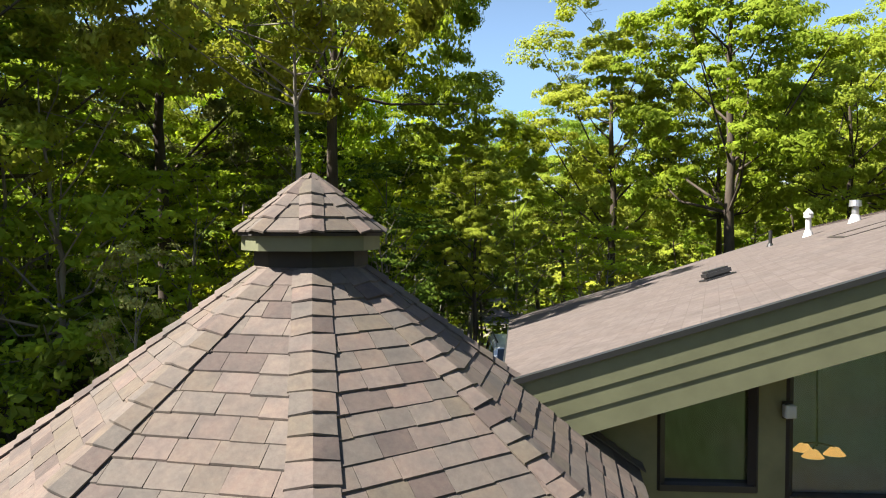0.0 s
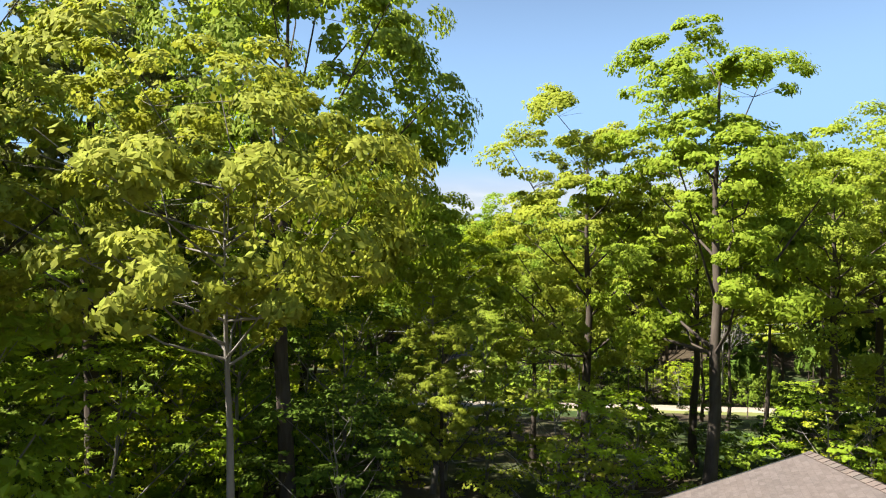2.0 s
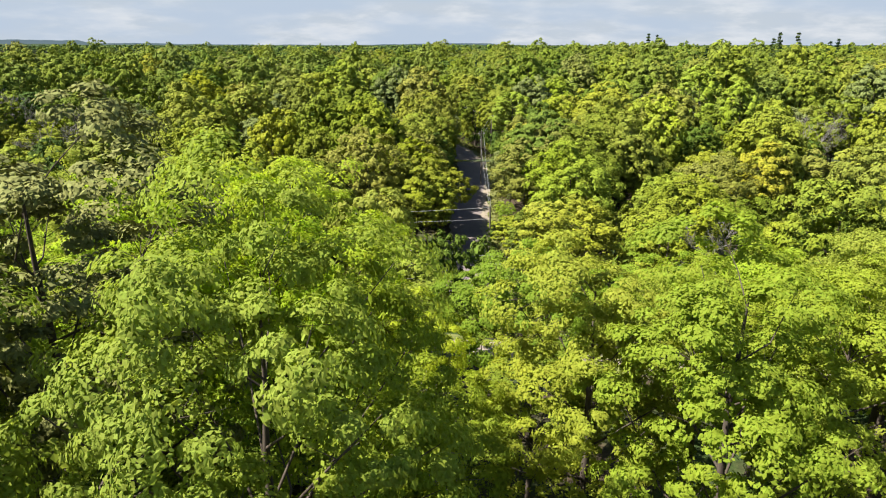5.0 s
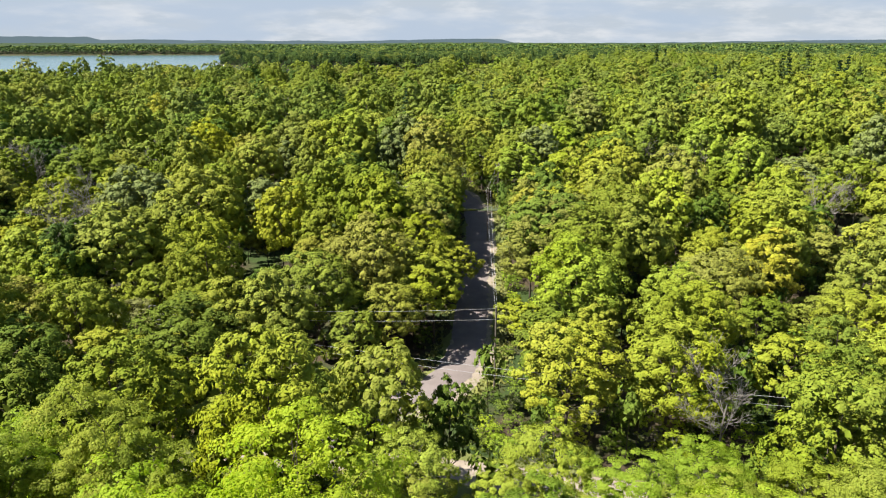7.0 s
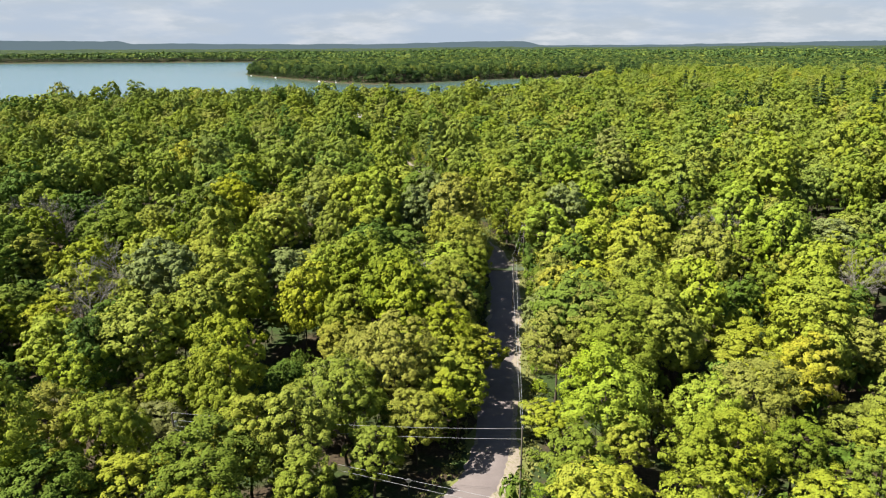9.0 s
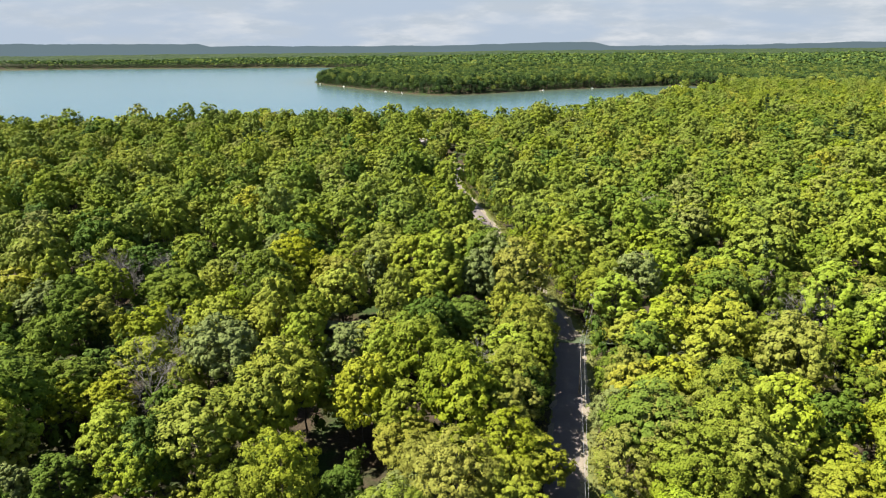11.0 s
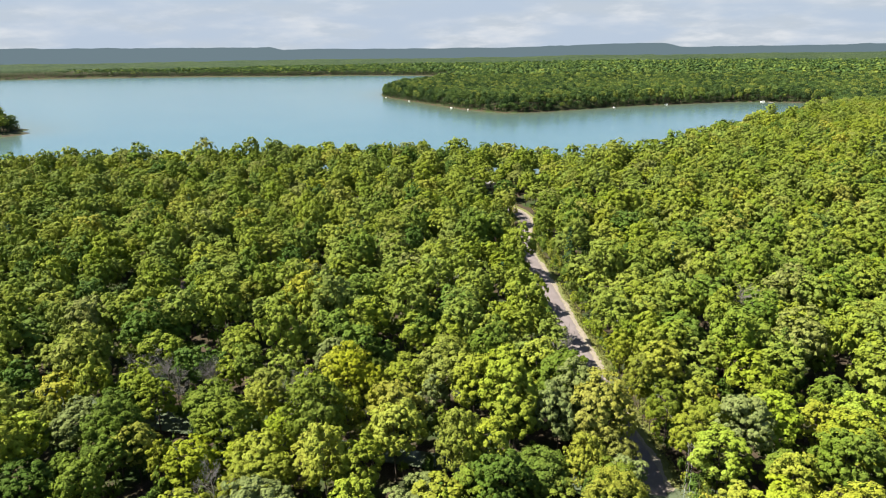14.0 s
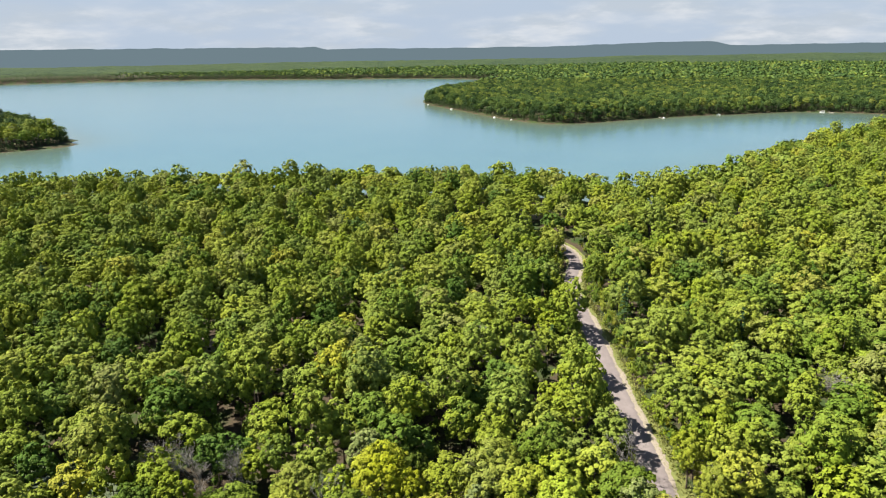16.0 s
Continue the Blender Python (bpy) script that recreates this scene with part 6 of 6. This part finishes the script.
prism(bm, [(0.42 * math.cos(math.pi / 8 + i * math.pi / 4), 0.42 * math.sin(math.pi / 8 + i * math.pi / 4)) for i in range(8)], 0.02, Matrix.Translation((0, 0.06, 2.65)) @ Matrix.Rotation(math.pi / 2, 4, "X"))
part("plate", bm, GALV, sign, "bare aluminium octagon plate")

# ---------------------------------------------------------------- docks, boats and roofs by the lake


def dock(x, y, long, turn):
    d = thing("dock", Matrix.Translation((x, y, LAKE_Z)) @ Matrix.Rotation(turn, 4, "Z"), "pale timber dock standing in the shallows", "dock", "docks along the point")
    part("deck", box(bmesh.new(), (1.8, long, 0.16), Matrix.Translation((0, -long / 2, 0.6))), TIMBER, d)
    for i in range(4):
        for sx in (-0.8, 0.8):
            part("pile", rod(bmesh.new(), (sx, -long * (i + 0.5) / 4, -1.5), (sx, -long * (i + 0.5) / 4, 0.7), 0.09, 0.09, 6), TIMBER, d)


def boat(x, y, turn, s=1.0):
    b = thing("boat", Matrix.Translation((x, y, LAKE_Z + 0.05)) @ Matrix.Rotation(turn, 4, "Z") @ Matrix.Scale(s, 4), "white pontoon boat moored at the shore", "boat", "boats along the point")
    bm = bmesh.new()
    prism(bm, [(-1.1, -3), (1.1, -3), (1.1, 1.6), (0.7, 2.6), (0, 3.2), (-0.7, 2.6), (-1.1, 1.6)], 0.9)
    part("hull", bm, WHITE_BOAT, b)
    part("canopy", box(bmesh.new(), (2.0, 2.8, 0.08), Matrix.Translation((0, -0.8, 2.2))), WHITE_BOAT, b)
    for sx in (-0.9, 0.9):
        for sy in (-2.1, 0.5):
            part("post", rod(bmesh.new(), (sx, sy, 0.9), (sx, sy, 2.2), 0.04), GALV, b)


def cottage(x, y, turn, long=11.0, wide=8.0, tall=3.0, label="grey-roofed cottage half hidden by trees", base=None, tiles=None):
    z = (height(x, y) if base is None else base) - 0.2
    c = thing("cottage", Matrix.Translation((x, y, z)) @ Matrix.Rotation(turn, 4, "Z"), label, "house", "lakeside cottages")
    bm = bmesh.new()
    for sx, sy, w, d in ((0, -wide / 2, long, 0.2), (0, wide / 2, long, 0.2), (-long / 2, 0, 0.2, wide - 0.2), (long / 2, 0, 0.2, wide - 0.2)):
        box(bm, (w, d, tall), Matrix.Translation((sx, sy, tall / 2)))
    part("wall", bm, TIMBER, c)
    for s in (-1, 1):
        part("roof", slab(bmesh.new(), [(-long / 2 - 0.5, s * (wide / 2 + 0.5), tall - 0.3), (long / 2 + 0.5, s * (wide / 2 + 0.5), tall - 0.3), (long / 2 + 0.5, s * 0.02, tall + 2.0), (-long / 2 - 0.5, s * 0.02, tall + 2.0)], (0, 0, -0.18)),
             tiles or GREYROOF, c)
        for e in (-1, 1):
            wn = part("window", box(bmesh.new(), (1.3, 0.08, 1.2), Matrix.Translation((e * long / 4, s * (wide / 2 + 0.12), 1.6))), WHITE, c)
            part("pane", box(bmesh.new(), (1.1, 0.06, 1.0), Matrix.Translation((e * long / 4, s * (wide / 2 + 0.15), 1.6))), CARGLASS, wn)
    part("door", box(bmesh.new(), (0.95, 0.08, 2.05), Matrix.Translation((0, -wide / 2 - 0.12, 1.03))), DARK_TRIM, c)


GREYROOF = plain("grey_shingles", (0.30, 0.27, 0.25), 0.9, spread=0.2, scale=1.5)
cottage(-84, 470, 0.2, 13, 9, 3.2)
cottage(-165, 262, 0.5, 11, 8, 2.8, "brown-roofed cabin in a forest clearing", None, plain("brown_shingles", (0.15, 0.115, 0.088), 0.9, spread=0.2, scale=1.5))
dock(-6, 1180, 16, 0.6)
dock(-262, 1150, 12, 0.7)
dock(262, 1302, 18, 0.2)
for bx, by, bt, s in ((88, 1238, 1.2, 1.0), (-232, 1116, 0.6, 0.9), (-268, 1150, 0.9, 0.9), (-388, 1298, 0.7, 1.1), (2, 1176, 0.5, 0.85), (-470, 1398, 0.6, 0.9), (252, 1300, 1.5, 1.2)):
    boat(bx, by, bt, s)

# ---------------------------------------------------------------- leafless and dying trees


def bare_mesh(seed, H, forks=5, depth=4):
    r = np.random.default_rng(seed)
    out = []

    def grow(p, d, length, rad, level):
        n = 4
        pts, q, dd = [p], p, d
        for _ in range(n - 1):
            dd = dd + r.normal(scale=0.13, size=3) + np.array([0, 0, 0.05])
            dd /= np.linalg.norm(dd)
            q = q + dd * length / (n - 1)
            pts.append(q)
        out.append(tube(pts, np.linspace(rad, rad * 0.55, n), 6 if level == 0 else 3))
        if level >= depth:
            return
        for k in range(forks if level else forks + 3):
            t = r.uniform(0.35, 1.0) if level else r.uniform(0.45, 1.0)
            i = min(n - 2, int(t * (n - 1)))
            at = pts[i] + (pts[i + 1] - pts[i]) * (t * (n - 1) - i)
            nd = dd + r.normal(scale=0.62, size=3)
            nd[2] = abs(nd[2]) * 0.8 + 0.15
            nd /= np.linalg.norm(nd)
            grow(at, nd, length * r.uniform(0.42, 0.62), max(0.022, rad * 0.5), level + 1)

    grow(np.zeros(3), np.array([0, 0, 1.0]), H * 0.55, 0.13, 0)
    return joined(out)


bare_protos = []
for i in range(3):
    root = new("bare_tree")
    tagged(root, "leafless grey tree standing among green crowns", "tree", "leafless trees in the forest")
    v, f = bare_mesh(700 + i, 18.0, 5, 4)
    t = new("trunk", mesh_of("trunk", v, f, [BARK_DEAD], smooth=True))
    t.parent = root
    bare_protos.append(root)
for i, (px, py, s) in enumerate(BARE):
    stand(bare_protos[i % 3], i < 3, placed(px, py, s * 1.26, i * 1.3))

# low growth round the junction
x, y = scatter(-46, 40, 52, 92, 4.2, 91, 0.45)
keep = (way_distance(ROAD, x, y) > 6.2) & (way_distance(CROSS, x, y) > 5.0) & ~((x > -5) & (x < 28) & (y < 67))
r = np.random.default_rng(92)
for px, py in zip(x[keep], y[keep]):
    if r.uniform() < 0.25:
        near_tree(3, px, py, r.uniform(0.4, 0.7), r.uniform(0, 6.28), r.uniform(0.8, 1.1), None, "young understorey maple with fresh green leaves")
    else:
        near_tree(4, px, py, r.uniform(0.7, 1.4), r.uniform(0, 6.28), r.uniform(0.7, 1.2), LEAF_DARK if r.uniform() < 0.4 else None, "leafy green bush on the forest floor")

# ragged bushes along the road's edges
x, y = scatter(-60, 40, 94, 330, 3.4, 95, 0.48)
dr = way_distance(ROAD, x, y)
keep = (dr > 6.4) & (dr < 11.5) & (np.random.default_rng(96).uniform(size=len(x)) < 0.20)
r = np.random.default_rng(97)
for px, py in zip(x[keep], y[keep]):
    near_tree(4, px, py, r.uniform(0.55, 1.3), r.uniform(0, 6.28), r.uniform(0.7, 1.3), LEAF_DARK if r.uniform() < 0.3 else None, "ragged green bush at the edge of the road")

# tall grass and weeds along the sunny verge
r = np.random.default_rng(98)
run = np.concatenate([[0], np.cumsum(np.hypot(*np.diff(line, axis=0).T))])
s_at = r.uniform(14, 330, 9000)
gx, gy = np.interp(s_at, run, line[:, 0]), np.interp(s_at, run, line[:, 1])
hx, hy = np.interp(s_at + 1, run, line[:, 0]) - gx, np.interp(s_at + 1, run, line[:, 1]) - gy
n = np.hypot(hx, hy)
off = np.where(r.uniform(size=9000) < 0.7, r.normal(6.0, 0.9, 9000), -r.normal(5.4, 0.7, 9000))
gx, gy = gx + hy / n * off, gy - hx / n * off
keep = way_distance(ROAD, gx, gy) > 4.0
gx, gy = gx[keep], gy[keep]
up = np.stack([r.normal(size=len(gx)), r.normal(size=len(gx)), np.full(len(gx), 0.5)], 1)
v, f = leaf_quads(np.stack([gx, gy, land(gx, gy) + 0.25], 1), up, r.uniform(0.35, 0.85, (len(gx), 1)), r, 0.7, 0.4)
tagged(new("grass", mesh_of("grass", v, f, [LEAF_GRASS])), "tall grass and weeds along the sunny verge", "grass", kind="stuff")
